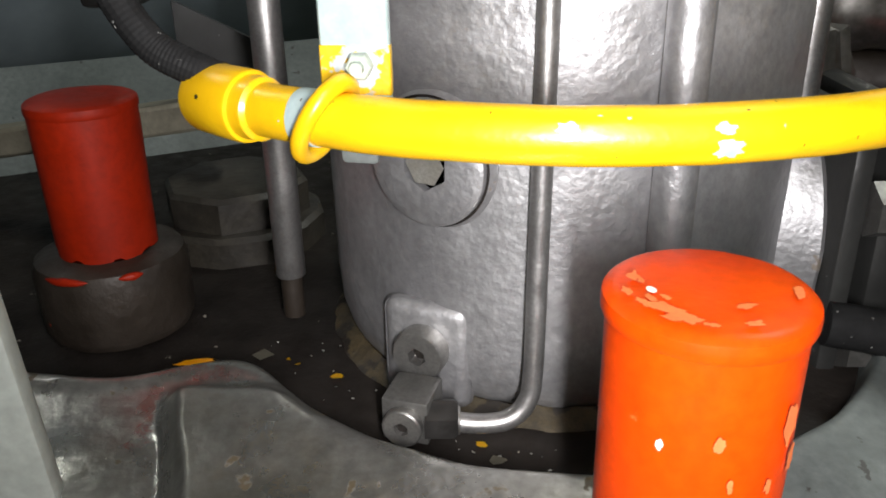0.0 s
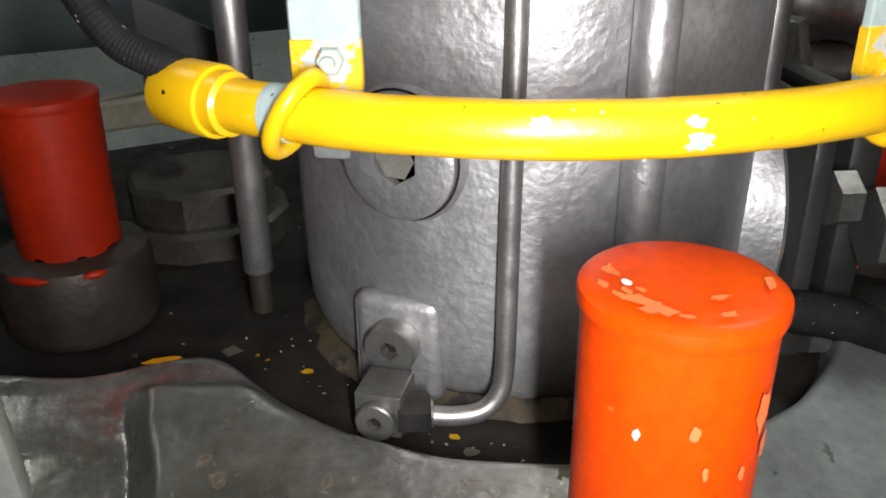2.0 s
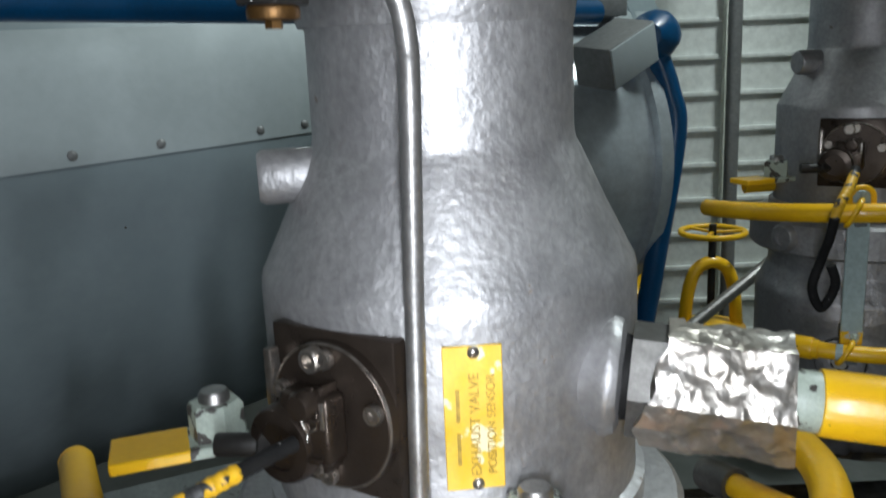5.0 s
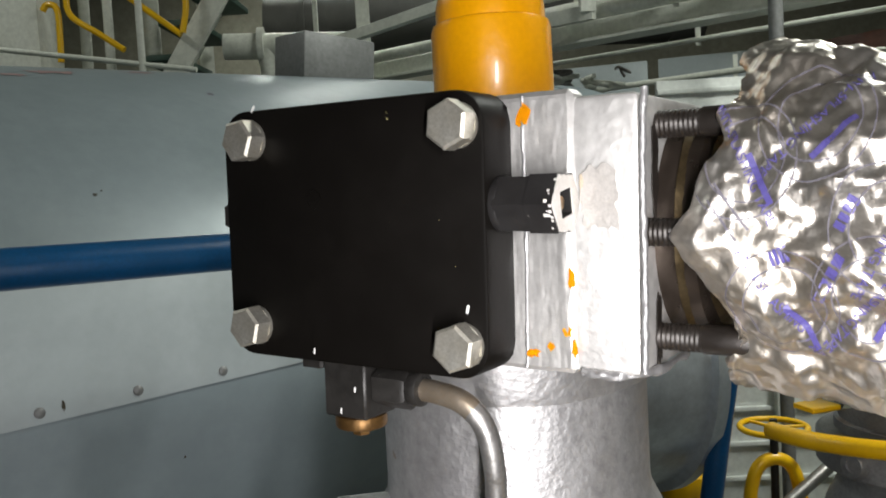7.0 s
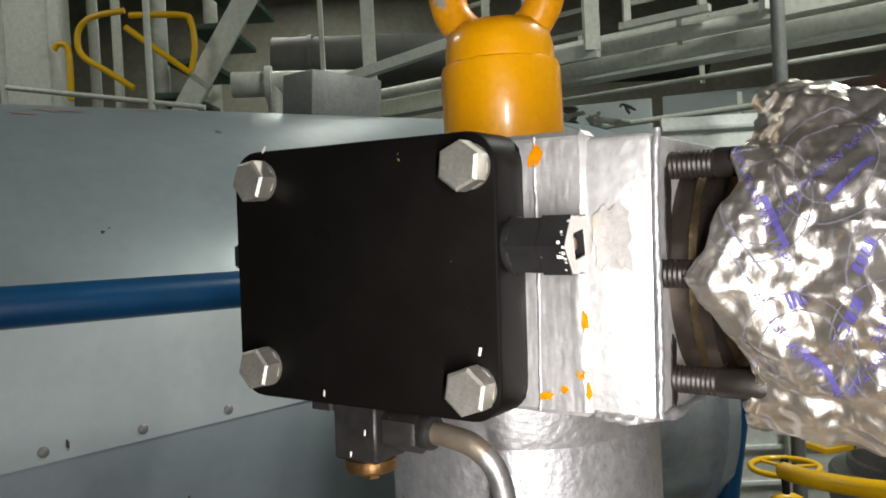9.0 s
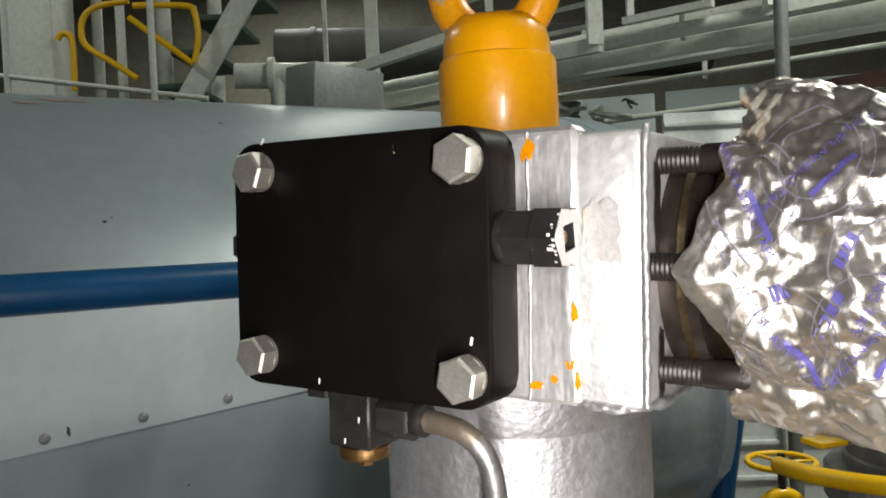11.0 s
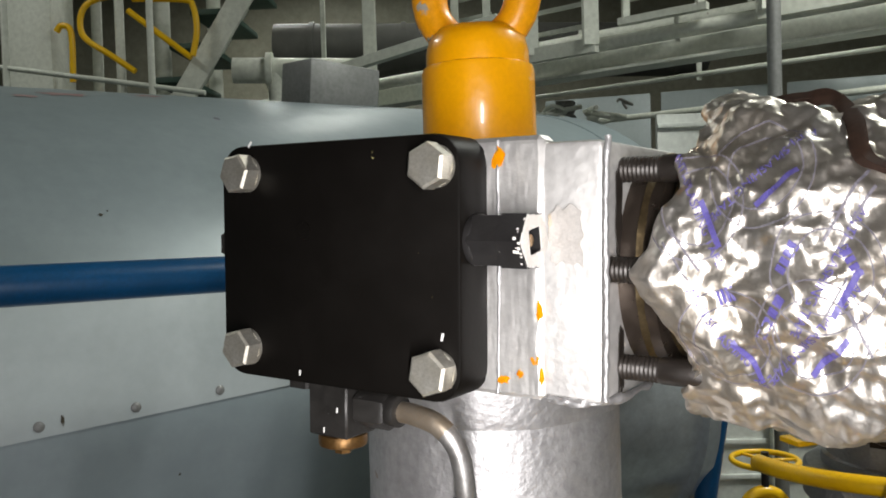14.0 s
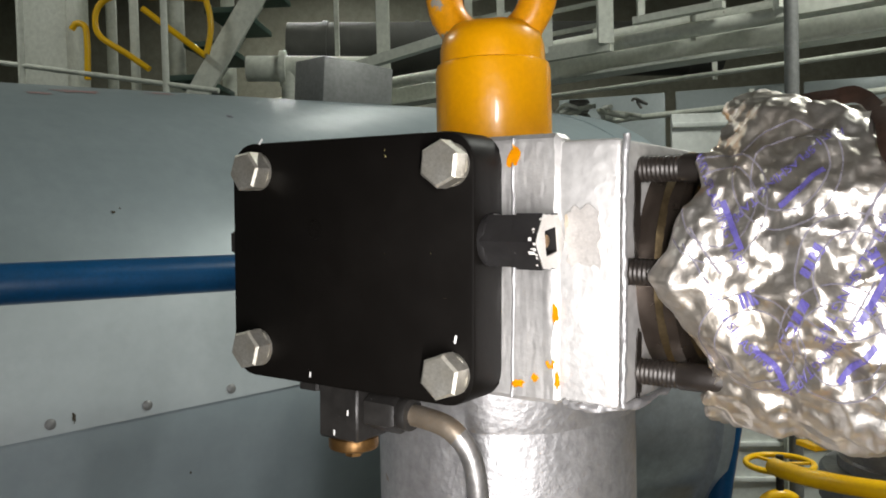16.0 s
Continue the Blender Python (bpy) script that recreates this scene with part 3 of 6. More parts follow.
def position_sensor():
    """Dark plate with a round flange, a slotted body and screws, let into the upper cylinder."""
    t = thing("position_sensor", pose(CX, CY, BASE), "dark brown bronze position sensor with round flange and socket screws", "sensor", "position sensors")
    m = on_body(0.2145, -34, 1.040 - BASE, -0.027)
    plate = part("mounting_plate", box(-0.073, 0.080, -0.082, 0.082, 0, 0.03, 0.003, 2), SENSOR, t, "", m)
    fl = part("round_flange", lathe([(0.074, 0), (0.074, 0.010), (0.071, 0.013), (0.0, 0.013)], 56), SENSOR, t, "", m @ pose(0.008, 0, 0.03))
    # bright ring laid along the flange's edge
    part("rim", tube([Vector((0.0728 * math.cos(2 * math.pi * k / 60), 0.0728 * math.sin(2 * math.pi * k / 60), 0.0112)) for k in range(60)], 0.0014, 8, closed=True), SCREW, fl, "thin bright ring at the rim")
    sc = None
    for a in (15, 88, 160, 268, 205):
        q = pose(0.060 * math.cos(radians(a)), 0.060 * math.sin(radians(a)), 0.013)
        if sc is None:
            sc = part("screw", socket_disc(0.0095, 0.009, 0.0048), SCREW, fl, "dark socket-head screw", q)
        else:
            twin(sc, fl, q, "dark socket-head screw")
    bd = part("sensor_body", box(-0.034, 0.028, -0.034, 0.034, 0, 0.030, 0.007, 3), SENSOR, t, "", m @ pose(0.004, -0.002, 0.043, 0, 0, 0))
    part("rib", box(0.012, 0.017, -0.045, 0.042, 0, 0.024, 0.002), SENSOR, bd, "", pose(0, 0, 0))
    part("cap", lathe([(0.040, -0.01), (0.040, 0.030), (0.037, 0.036), (0.024, 0.038), (0.024, 0.034), (0, 0.034)], 40), SENSOR, bd, "", pose(-0.032, -0.022, 0.0))
    part("arm", box(-0.004, 0.020, 0.010, 0.016, 0.028, 0.036, 0.002), SENSOR, bd)
    part("arm", box(-0.004, 0.020, -0.030, -0.024, 0.028, 0.036, 0.002), SENSOR, bd)
    part("corner_bracket", box(-0.076, -0.066, -0.030, 0.060, -0.010, 0.004, 0.002), SCREW, bd, "bright bracket")
    part("knob", lathe([(0.014, 0.02), (0.015, 0.036), (0.012, 0.042), (0, 0.043)], 24), SENSOR, bd, "", pose(0.002, 0.026, 0.0))
    part("boss", lathe([(0.0125, 0), (0.0125, 0.012), (0.0105, 0.014), (0.0065, 0.014), (0.0065, 0.008), (0, 0.008)], 28), SCREW, fl, "bright screw in a raised boss", pose(-0.012, 0.058, 0.012))
    # four bright bars and a dark one along the body's edges
    for k, (x0, y0, x1, y1) in enumerate(((0.004, -0.002, -0.010, 0.022), (0.004, -0.002, 0.016, 0.006), (0.016, 0.006, 0.018, 0.022), (0.004, -0.002, 0.003, -0.026), (0.003, -0.026, 0.014, -0.027))):
        part("web", bar((x0, y0, 0.0315), (x1, y1, 0.0315), 0.0026, 0.004, 0.0008), SCREW if k != 2 else SENSOR, bd, "thin raised edge bar")
    part("slot", box(0.019, 0.024, 0.004, 0.030, 0.022, 0.031, 0.001), SCREW, bd, "bright rib")
    part("cable_gland", joined(hexa(0.030, 0, 0.02), moved(rod(0.012, 0, 0.05, 20, 0.002), pose(0, 0, 0.015))), BLACK_STEEL, bd, "black cable gland", pose(-0.046, -0.030, 0.02, 0, -62, 0))
    twin(sc, bd, pose(0.004, 0.022, 0.030))
    twin(sc, bd, pose(-0.004, -0.044, 0.010))
    return t


sensor = position_sensor()


def name_plate():
    t = thing("name_plate", pose(CX, CY, BASE) @ on_body(0.2145, 4.2, 1.041 - BASE, 0.001), "worn yellow name plate with black lettering", "sign", "name plates")
    bm = box(-0.028, 0.028, -0.072, 0.072, -0.001, 0.0022, 0.0008, 1)
    bmesh.ops.subdivide_edges(bm, edges=bm.edges[:], cuts=6, use_grid_fill=True)
    for v in bm.verts:
        v.co.z += 0.0012 * noise.noise(v.co * 28)
    part("plate", bm, LABEL, t)
    letters("EXHAUST VALVE", 0.0138, INK_WORN, t, pose(0.001, -0.006, 0.0036, 0, 0, 90))
    letters("POSITION SENSOR", 0.0120, INK_WORN, t, pose(0.0165, -0.006, 0.0036, 0, 0, 90))
    for y in (-0.030, 0.014):
        part("bar", box(-0.0018, 0.0018, -0.016, 0.016, 0, 0.0006, 0), INK_WORN, t, "", pose(-0.0150, y, 0.0030))
    s = part("screw", lathe([(0.0058, 0), (0.0058, 0.002), (0.003, 0.0045), (0, 0.005)], 20), SCREW, t, "", pose(0.001, 0.066, 0.002))
    twin(s, t, pose(0.002, -0.066, 0.002))
    return t


plate = name_plate()


# ---- drain pipe in front of the valve ----
def drain_pipe():
    t = thing("drain_pipe", pose(0, 0, 0), "long thin steel drain pipe with block fittings at both ends", "pipe")
    path = spline([(0.005, 0.622, 0.300), (0.030, 0.622, 0.298), (0.052, 0.624, 0.301), (0.068, 0.628, 0.315), (0.074, 0.632, 0.345), (0.076, 0.637, 0.45), (0.079, 0.645, 0.65), (0.081, 0.655, 0.90), (0.086, 0.667, 1.15), (0.092, 0.652, 1.34), (0.092, 0.643, 1.385), (0.086, 0.639, 1.418), (0.070, 0.643, 1.438), (0.047, 0.656, 1.445), (0.030, 0.666, 1.446)], 8)
    part("tube", tube(path, 0.0092, 20), TUBE, t)
    part("stained_end", tube(path[-20:], 0.0096, 20), STAINED, t, "pipe end stained brown")
    n = part("lower_nut", hexa(0.034, 0, 0.030), BLACK_STEEL, t, "blackened union nut", look((-0.024, 0.622, 0.304), (-0.2, 0.622, 0.304)) @ pose(0, 0, 0, 0, 0, 90))
    part("sleeve", rod(0.0135, 0, 0.012, 24, 0.002), STEEL, t, "", look((-0.004, 0.622, 0.302), (-0.2, 0.622, 0.306)))
    blk = part("lower_block", box(-0.026, 0.026, -0.026, 0.030, -0.026, 0.026, 0.003, 2), NUT_GREY, t, "square steel block fitting with socket plug", pose(-0.036, 0.636, 0.306, 0, 0, -17) @ Matrix.Scale(0.85, 4))
    part("plug", socket_disc(0.022, 0.012, 0.0085), STEEL, blk, "", pose(0, -0.026, -0.002, 90, 0, 0))
    part("socket", socket_floor(0.012, 0.0085), OILY, blk, "dark hexagon socket", pose(0, -0.026, -0.002, 90, 0, 0))
    return t


drain_pipe()


# ---- actuator on top ----
def actuator():
    m = ACTUATOR
    t = thing("valve_actuator", m, "silver-painted hydraulic actuator block with a matt black bolted cover", "actuator")
    bk = box(-0.125, 0.236, -0.226, 0.14, -0.107, 0.103, 0.006, 2)
    part("block", rough_up(bk, 0.0008, 0.02), SILVER_BRIGHT, t)
    part("neck_flange", lathe([(0.150, -0.172), (0.152, -0.165), (0.158, -0.11), (0.158, -0.10)], 64), SILVER, t)
    foil = box(-0.130, 0.186, -0.229, -0.205, -0.1085, 0.1085, 0.004, 1)
    bmesh.ops.subdivide_edges(foil, edges=foil.edges[:], cuts=22, use_grid_fill=True)
    for v in foil.verts:
        if v.co.x > 0.13:
            v.co.y -= 0.0035 * abs(noise.noise((v.co.x * 80, v.co.z * 14, 3)))
    part("tape_skin", foil, SILVER_BRIGHT, t, "silver tape skin along the joint")
    strip = bmesh.new()
    nx, nz = 46, 90
    net = [[None] * (nz + 1) for _ in range(nx + 1)]
    for i in range(nx + 1):
        for j in range(nz + 1):
            x, z = 0.132 + 0.050 * i / nx, -0.104 + 0.206 * j / nz
            wave = abs(noise.noise((x * 75 + 0.8 * noise.noise((x * 30, z * 22, 2)), z * 7, 5)))
            edge = 0.003 * noise.noise((z * 40, 3, 1)) if i in (0, nx) else 0.0
            net[i][j] = strip.verts.new((x + edge, -0.2312 - 0.0016 * max(0.0, wave - 0.12) - 0.0003 * noise.noise((x * 320, z * 90, 1)), z))
    for i in range(nx):
        for j in range(nz):
            strip.faces.new((net[i][j], net[i + 1][j], net[i + 1][j + 1], net[i][j + 1]))
    part("tape_strip", strip, SILVER_BRIGHT, t, "creased foil tape along the joint", None, 60)
    # black cover, corners rounded in its plane
    cov = box(-0.1410, 0.1347, -0.047, 0.0, -0.1105, 0.1105, 0, 1)
    bmesh.ops.bevel(cov, geom=[e for e in cov.edges if abs(e.verts[0].co.y - e.verts[1].co.y) > 0.01], offset=0.026, segments=6, profile=0.5, affect="EDGES")
    bmesh.ops.bevel(cov, geom=[e for e in cov.edges if all(v.co.y < -0.04 for v in e.verts)], offset=0.0025, segments=2, profile=0.5, affect="EDGES")
    cv = part("cover", cov, BLACK, t, "matt black cover plate with chipped specks", pose(0, -0.227, 0))
    head = None
    for x, z, a in ((-0.1055, 0.0835, 8), (0.1132, 0.0835, 24), (-0.1070, -0.0825, 14), (0.1135, -0.0835, 20)):
        q = pose(x, -0.047, z, 90, 0, 0) @ pose(0, 0, 0, 0, 0, a)
        if head is None:
            head = part("bolt", joined(hexa(0.033, 0.003, 0.0195), rod(0.0175, 0, 0.0035, 28)), BOLT, cv, "zinc hexagon bolt", q)
        else:
            twin(head, cv, q, "zinc hexagon bolt")
        if x * z < 0:
            part("paint_mark", box(-0.0012, 0.0012, 0, 0.0007, -0.0034, 0.0034, 0.0004, 1), WHITE_MARK, cv, "white paint mark", pose(x + 0.004, -0.0479, z + 0.028, 0, 12 if x > 0 else 40, 0))
    part("centre_dimple", lathe([(0.0085, 0), (0.0085, 0.0012), (0.0065, 0.0012), (0.0065, 0.0004), (0.002, 0.0004), (0.002, 0.0012), (0, 0.0012)], 28), BLACK, cv, "", pose(-0.0345, -0.047, 0.030, 90, 0, 0))
    # plugs in the cover's sides
    # hollow hexagon housing of the travel indicator, its end face bare, and the pin that strokes in it
    at = pose(0.1347, -0.022, 0.0235, 0, 90, 0) @ pose(0, 0, 0, 0, 0, 30)
    hs = part("indicator_housing", joined(rod(0.0215, -0.002, 0.006, 32, 0.001), hexa(0.0405, 0.004, 0.032, 0.03)), HOUSING, cv, "black painted hexagon housing of the travel indicator", at)
    part("end_cap", hex_sleeve(0.0435, 0.012, 0.031, 0.0535, 0.0), HOUSING, hs, "chipped black cap")
    part("end_face", hex_sleeve(0.0415, 0.0125, 0.0525, 0.0545, 0.0014), BARE_EDGE, hs, "bare white rim with ragged paint edge")
    rndc = random.Random(3)
    for k in range(12):
        a = radians(-120 + rndc.uniform(-50, 50))
        q = 0.0435 / 2 / math.cos(a % (math.pi / 3) - math.pi / 6) + 0.0002
        w = rndc.uniform(0.0005, 0.0014)
        chip = rough_up(box(-0.0003, 0.0003, -w, w, -w, w, 0.0002, 1), 0.0004, 0.002)
        part("paint_chip", chip, BARE_EDGE, hs, "white chip", Matrix.Translation((q * math.cos(a), q * math.sin(a), 0.0535 - abs(rndc.gauss(0, 0.0045)))) @ pose(0, 0, 0, 0, 0, math.degrees(a)))
    pin = part("indicator_pin", joined(rod(0.0052, -0.060, 0.0, 24, 0.0006)), PIN, t, "worn brass-brown steel indicator pin")
    part("left_plug", hexa(0.03, 0, 0.014), BLACK_STEEL, cv, "", pose(-0.1410, -0.024, 0.016, 0, -90, 0))
    # elbow fitting below the cover
    el = part("elbow_block", box(-0.023, 0.023, -0.022, 0.022, -0.052, 0.0, 0.002, 1), BLACK_STEEL, t, "black elbow block with brass screw", pose(-0.012, -0.248, -0.106))
    part("flange_nut", hexa(0.034, -0.014, 0), BLACK_STEEL, el, "", pose(-0.045, 0.004, 0.0))
    part("brass_screw", joined(rod(0.023, -0.064, -0.052, 28, 0.003), moved(hexa(0.014, -0.071, -0.062), pose(0, 0, 0))), BRASS, el, "oily brass plug")
    part("union_nut", joined(hexa(0.034, 0.0, 0.032), moved(rod(0.013, -0.01, 0.0, 20), pose(0, 0, 0)), rod(0.015, 0.03, 0.042, 24, 0.002)), BLACK_STEEL, el, "black union nut", pose(0.026, 0, -0.024, 0, 90, 0))
    for x, z in ((-0.010, 0.010), (0.012, -0.026), (-0.004, -0.046)):
        part("paint_mark", box(-0.0009, 0.0009, 0, 0.0007, -0.0026, 0.0026, 0.0003, 1), WHITE_MARK, el, "white paint mark", pose(x, -0.0225 if z < 0.0 else -0.0465, z, 0, 6, 0))
    # rough sealant along the block's edges and the joint
    for pts, r, amount in (([(0.238, -0.224, -0.104), (0.239, -0.225, -0.03), (0.238, -0.225, 0.04), (0.239, -0.224, 0.105)], 0.0026, 0.0020), ([(0.19, -0.226, -0.106), (0.215, -0.225, -0.107), (0.238, -0.20, -0.106), (0.238, -0.12, -0.107)], 0.0030, 0.0034), ([(0.1445, -0.2300, -0.106), (0.146, -0.2305, 0.0), (0.1445, -0.2300, 0.106)], 0.0017, 0.0016)):
        fine = spline(pts, 26)
        part("sealant_bead", rough_up(rough_up(tube(fine, r, 10), amount * 0.6, 0.020), amount * 0.5, 0.007), SILVER, t, "rough silver sealant bead")
    # orange paint smears on tape and block
    rnd = random.Random(11)
    for x, z, w, h in ((0.146, 0.090, 0.007, 0.012), (0.184, -0.035, 0.0035, 0.009), (0.180, -0.075, 0.005, 0.006), (0.150, -0.094, 0.008, 0.004), (0.166, -0.088, 0.004, 0.004), (0.186, -0.088, 0.003, 0.007)):
        fb = bmesh.new()
        c = fb.verts.new((0, 0, 0))
        rim = [fb.verts.new((w * rnd.uniform(0.5, 1.1) * math.cos(k * math.pi / 7), 0, h * rnd.uniform(0.5, 1.1) * math.sin(k * math.pi / 7))) for k in range(14)]
        for k in range(14):
            fb.faces.new((c, rim[k], rim[(k + 1) % 14]))
        bmesh.ops.solidify(fb, geom=fb.faces[:], thickness=0.0006)
        part("paint_smear", fb, ORANGE_YELLOW, t, "orange paint smear", pose(x, -0.2318, z))
    # boss and studs for the oil pipe
    part("pipe_boss", lathe([(0.095, 0), (0.095, 0.03), (0.088, 0.034), (0, 0.034)], 56), SENSOR, t, "dark oily boss", pose(0.236, -0.10, 0.0, 0, 90, 0))
    st = None
    for y, z in ((-0.185, 0.080), (-0.212, 0.0), (-0.185, -0.082), (-0.02, 0.080), (-0.02, -0.08)):
        q = pose(0.236, y, z, 0, 90, 0)
        if st is None:
            prof = []
            for i in range(20):
                prof.append((0.0100 + (0.0007 if i % 2 else 0), 0.0018 * i))
            st = part("stud", lathe(prof, 20), STUD, t, "threaded black stud", q, sharp=20)
        else:
            twin(st, t, q, "threaded black stud")
        part("stud_shank", rough_up(rod(0.0112, 0.034, 0.070, 24, 0.001), 0.0004, 0.01), STUD, t, "oily brown stud shank", q)
    # dark flange that the studs draw up, waisted between them
    wb = lathe([(0.098, 0.0), (0.094, 0.006), (0.080, 0.022), (0.074, 0.040), (0.074, 0.062), (0, 0.062)], 64)
    part("waisted_flange", rough_up(wb, 0.001, 0.02), FLANGE_OIL, t, "oily brown waisted flange", pose(0.252, -0.10, 0.0, 0, 90, 0))
    # torn black strip on the block's end face, stained patch on its front
    for nm, material, cx, cz, w, h, face, label in (("torn_paint", STUD, -0.196, 0.042, 0.007, 0.038, "end", "dark strip where the paint is torn off"), ("torn_paint", STUD, -0.190, -0.075, 0.006, 0.026, "end", "dark strip where the paint is torn off"), ("worn_patch", WORN_PATCH, 0.206, 0.026, 0.015, 0.022, "front", "rubbed grey-brown patch"), ("worn_patch", TAN_STAIN, 0.196, 0.034, 0.005, 0.012, "front", "tan stain")):
        fb = bmesh.new()
        n = 40
        rim = []
        for k in range(n):
            f = 2 * math.pi * k / n
            c, sn = math.cos(f), math.sin(f)
            sq = 1 / max(abs(c), abs(sn)) ** 0.75
            q = sq * (1 + 0.30 * noise.noise((c * 2.2, sn * 2.2, cx * 90)) + 0.22 * noise.noise((c * 9, sn * 9, cz * 90)))
            u, v = w * q * c, h * q * sn
            rim.append(fb.verts.new((0.2372, cx + u, cz + v) if face == "end" else (cx + u, -0.2295 if cx > 0.19 else -0.2326, cz + v)))
        fb.faces.new(rim)
        bmesh.ops.recalc_face_normals(fb, faces=fb.faces)
        bmesh.ops.solidify(fb, geom=fb.faces[:], thickness=0.0006)
        part(nm, fb, material, t, label)
    return pin


indicator_pin = actuator()


def lifting_eye():
    t = thing("lifting_eye", pose(CX - 0.006, CY - 0.02, 1.682), "chipped orange-yellow lifting eye screwed into the actuator", "lifting eye")
    part("collar", rough_up(lathe([(0.060, -0.002), (0.0645, 0.004), (0.0640, 0.098), (0.0625, 0.104), (0.0585, 0.106), (0.058, 0.122), (0.055, 0.136), (0.044, 0.148), (0.02, 0.153), (0, 0.153)], 64), 0.0008, 0.012), ORANGE_YELLOW, t)
    pts = [(0.052 * math.cos(a) * 1.05, 0, 0.190 + 0.060 * math.sin(a)) for a in [2 * math.pi * i / 40 for i in range(40)]]
    part("ring", rough_up(tube(pts, 0.0205, 20, closed=True), 0.001, 0.015), ORANGE_WORN, t, "", pose(0, 0, 0, 0, 0, -12))


lifting_eye()


def foil_pipe():
    """High-pressure pipe with its flange wrapped in crumpled foil tape."""
    m = ACTUATOR @ pose(0.247, -0.10, 0.0, 0, 90, 0)
    t = thing("wrapped_oil_pipe", m, "high-pressure oil pipe wrapped in crumpled printed foil tape", "pipe")
    prof = [(0.050, 0.090), (0.075, 0.072), (0.102, 0.048), (0.122, 0.034), (0.130, 0.036), (0.132, 0.055), (0.134, 0.08), (0.135, 0.12), (0.134, 0.16), (0.129, 0.21), (0.114, 0.25), (0.092, 0.28), (0.080, 0.32), (0.075, 0.40), (0.072, 0.55), (0.070, 0.7)]
    fine = []
    for (r0, z0), (r1, z1) in zip(prof, prof[1:]):
        n = max(6, int(math.hypot(r1 - r0, z1 - z0) / 0.0021))
        for k in range(n):
            fine.append((r0 + (r1 - r0) * k / n, z0 + (z1 - z0) * k / n))
    fine.append(prof[-1])
    bm = lathe(fine, 400)
    bm.normal_update()
    mv = []
    for v in bm.verts:
        c = v.co
        w = crumple(c, 4, ((0.17, 0.012), (0.10, 0.008), (0.055, 0.0034), (0.030, 0.0012)))
        w += facets(c, 0.072, 0.016) + facets(c, 0.031, 0.0075) + facets(c, 0.014, 0.0027)
        if c.z < 0.035:
            w *= 0.6
        high = -c.x
        ragged = (0.010 * noise.noise(Vector((c.x, c.y, 0)) * 13) + 0.012 - 0.031 * max(0.0, 1 - abs(high) / 0.066)) * max(0, 1 - c.z / 0.12)
        mv.append((v, v.normal * (w - 0.004) + Vector((0, 0, ragged))))
    for v, d in mv:
        v.co += d
    wrap = part("foil_wrap", bm, FOIL, t, "", None, 50)
    # brown folded end of the tape
    pts = spline([(-0.108, -0.020, 0.070), (-0.113, -0.030, 0.088), (-0.116, -0.034, 0.118), (-0.113, -0.042, 0.142), (-0.096, -0.078, 0.160), (-0.070, -0.110, 0.172), (-0.058, -0.118, 0.205)], 6)
    pts = [Vector((p.x * 1.14, p.y * 1.14, p.z)) for p in pts]
    fl = bmesh.new()
    rows = []
    for i, p in enumerate(pts):
        j = 0.003 * noise.noise(p * 70)
        f = min(1.0, max(0.0, (i / len(pts) - 0.42) / 0.2))
        o = Vector((-0.007, 0.002, 0)).lerp(Vector((-0.002, -0.002, 0.006)), f)
        rows.append([fl.verts.new(p + o + Vector((j, 0, 0))), fl.verts.new(p + Vector((0, -0.005, 0))), fl.verts.new(p - o + Vector((j, -0.004, 0)))])
    for a, b in zip(rows, rows[1:]):
        for k in range(2):
            fl.faces.new((a[k], a[k + 1], b[k + 1], b[k]))
    bmesh.ops.solidify(fl, geom=fl.faces[:], thickness=0.002)
    part("tape_end", fl, FOIL_BACK, t, "brown folded tape end")
    # printing laid on the wrap
    tree = BVHTree.FromPolygons([v.co for v in wrap.data.vertices], [p.vertices for p in wrap.data.polygons])

    def lay(me, ang, z, turn, ink, name):
        c, sn = math.cos(radians(turn)), math.sin(radians(turn))
        for v in me.vertices:
            x, y = v.co.x * c - v.co.y * sn, v.co.x * sn + v.co.y * c
            a = radians(ang) - y / 0.115
            out = Vector((math.cos(a), math.sin(a), 0))
            hit = tree.ray_cast(out * 0.4 + Vector((0, 0, z + x)), -out)
            v.co = (hit[0] if hit[0] else out * 0.1 + Vector((0, 0, z + x))) + out * (0.0007 + v.co.z * 0.5)
        me.materials.clear()
        me.materials.append(ink)
        o = new(name, me)
        o.parent = t

    def word(text, size, ang, z, turn, ink):
        cu = bpy.data.curves.new("text", "FONT")
        cu.body, cu.size, cu.align_x, cu.align_y = text, size, "CENTER", "CENTER"
        tmp = bpy.data.objects.new("text", cu)
        me = bpy.data.meshes.new_from_object(tmp)
        bpy.data.objects.remove(tmp)
        lay(me, ang, z, turn, ink, "lettering")

    def mark(w, h, ang, z, turn, ink):
        bm = bmesh.new()
        n = max(2, int(w / 0.004))
        for k in range(n):
            x0, x1 = -w / 2 + w * k / n, -w / 2 + w * (k + 1) / n
            bm.faces.new([bm.verts.new(q) for q in ((x0, -h / 2, 0), (x1, -h / 2, 0), (x1, h / 2, 0), (x0, h / 2, 0))])
        bmesh.ops.remove_doubles(bm, verts=bm.verts, dist=1e-5)
        me = bpy.data.meshes.new("bar")
        bm.to_mesh(me)
        bm.free()
        lay(me, ang, z, turn, ink, "bar")

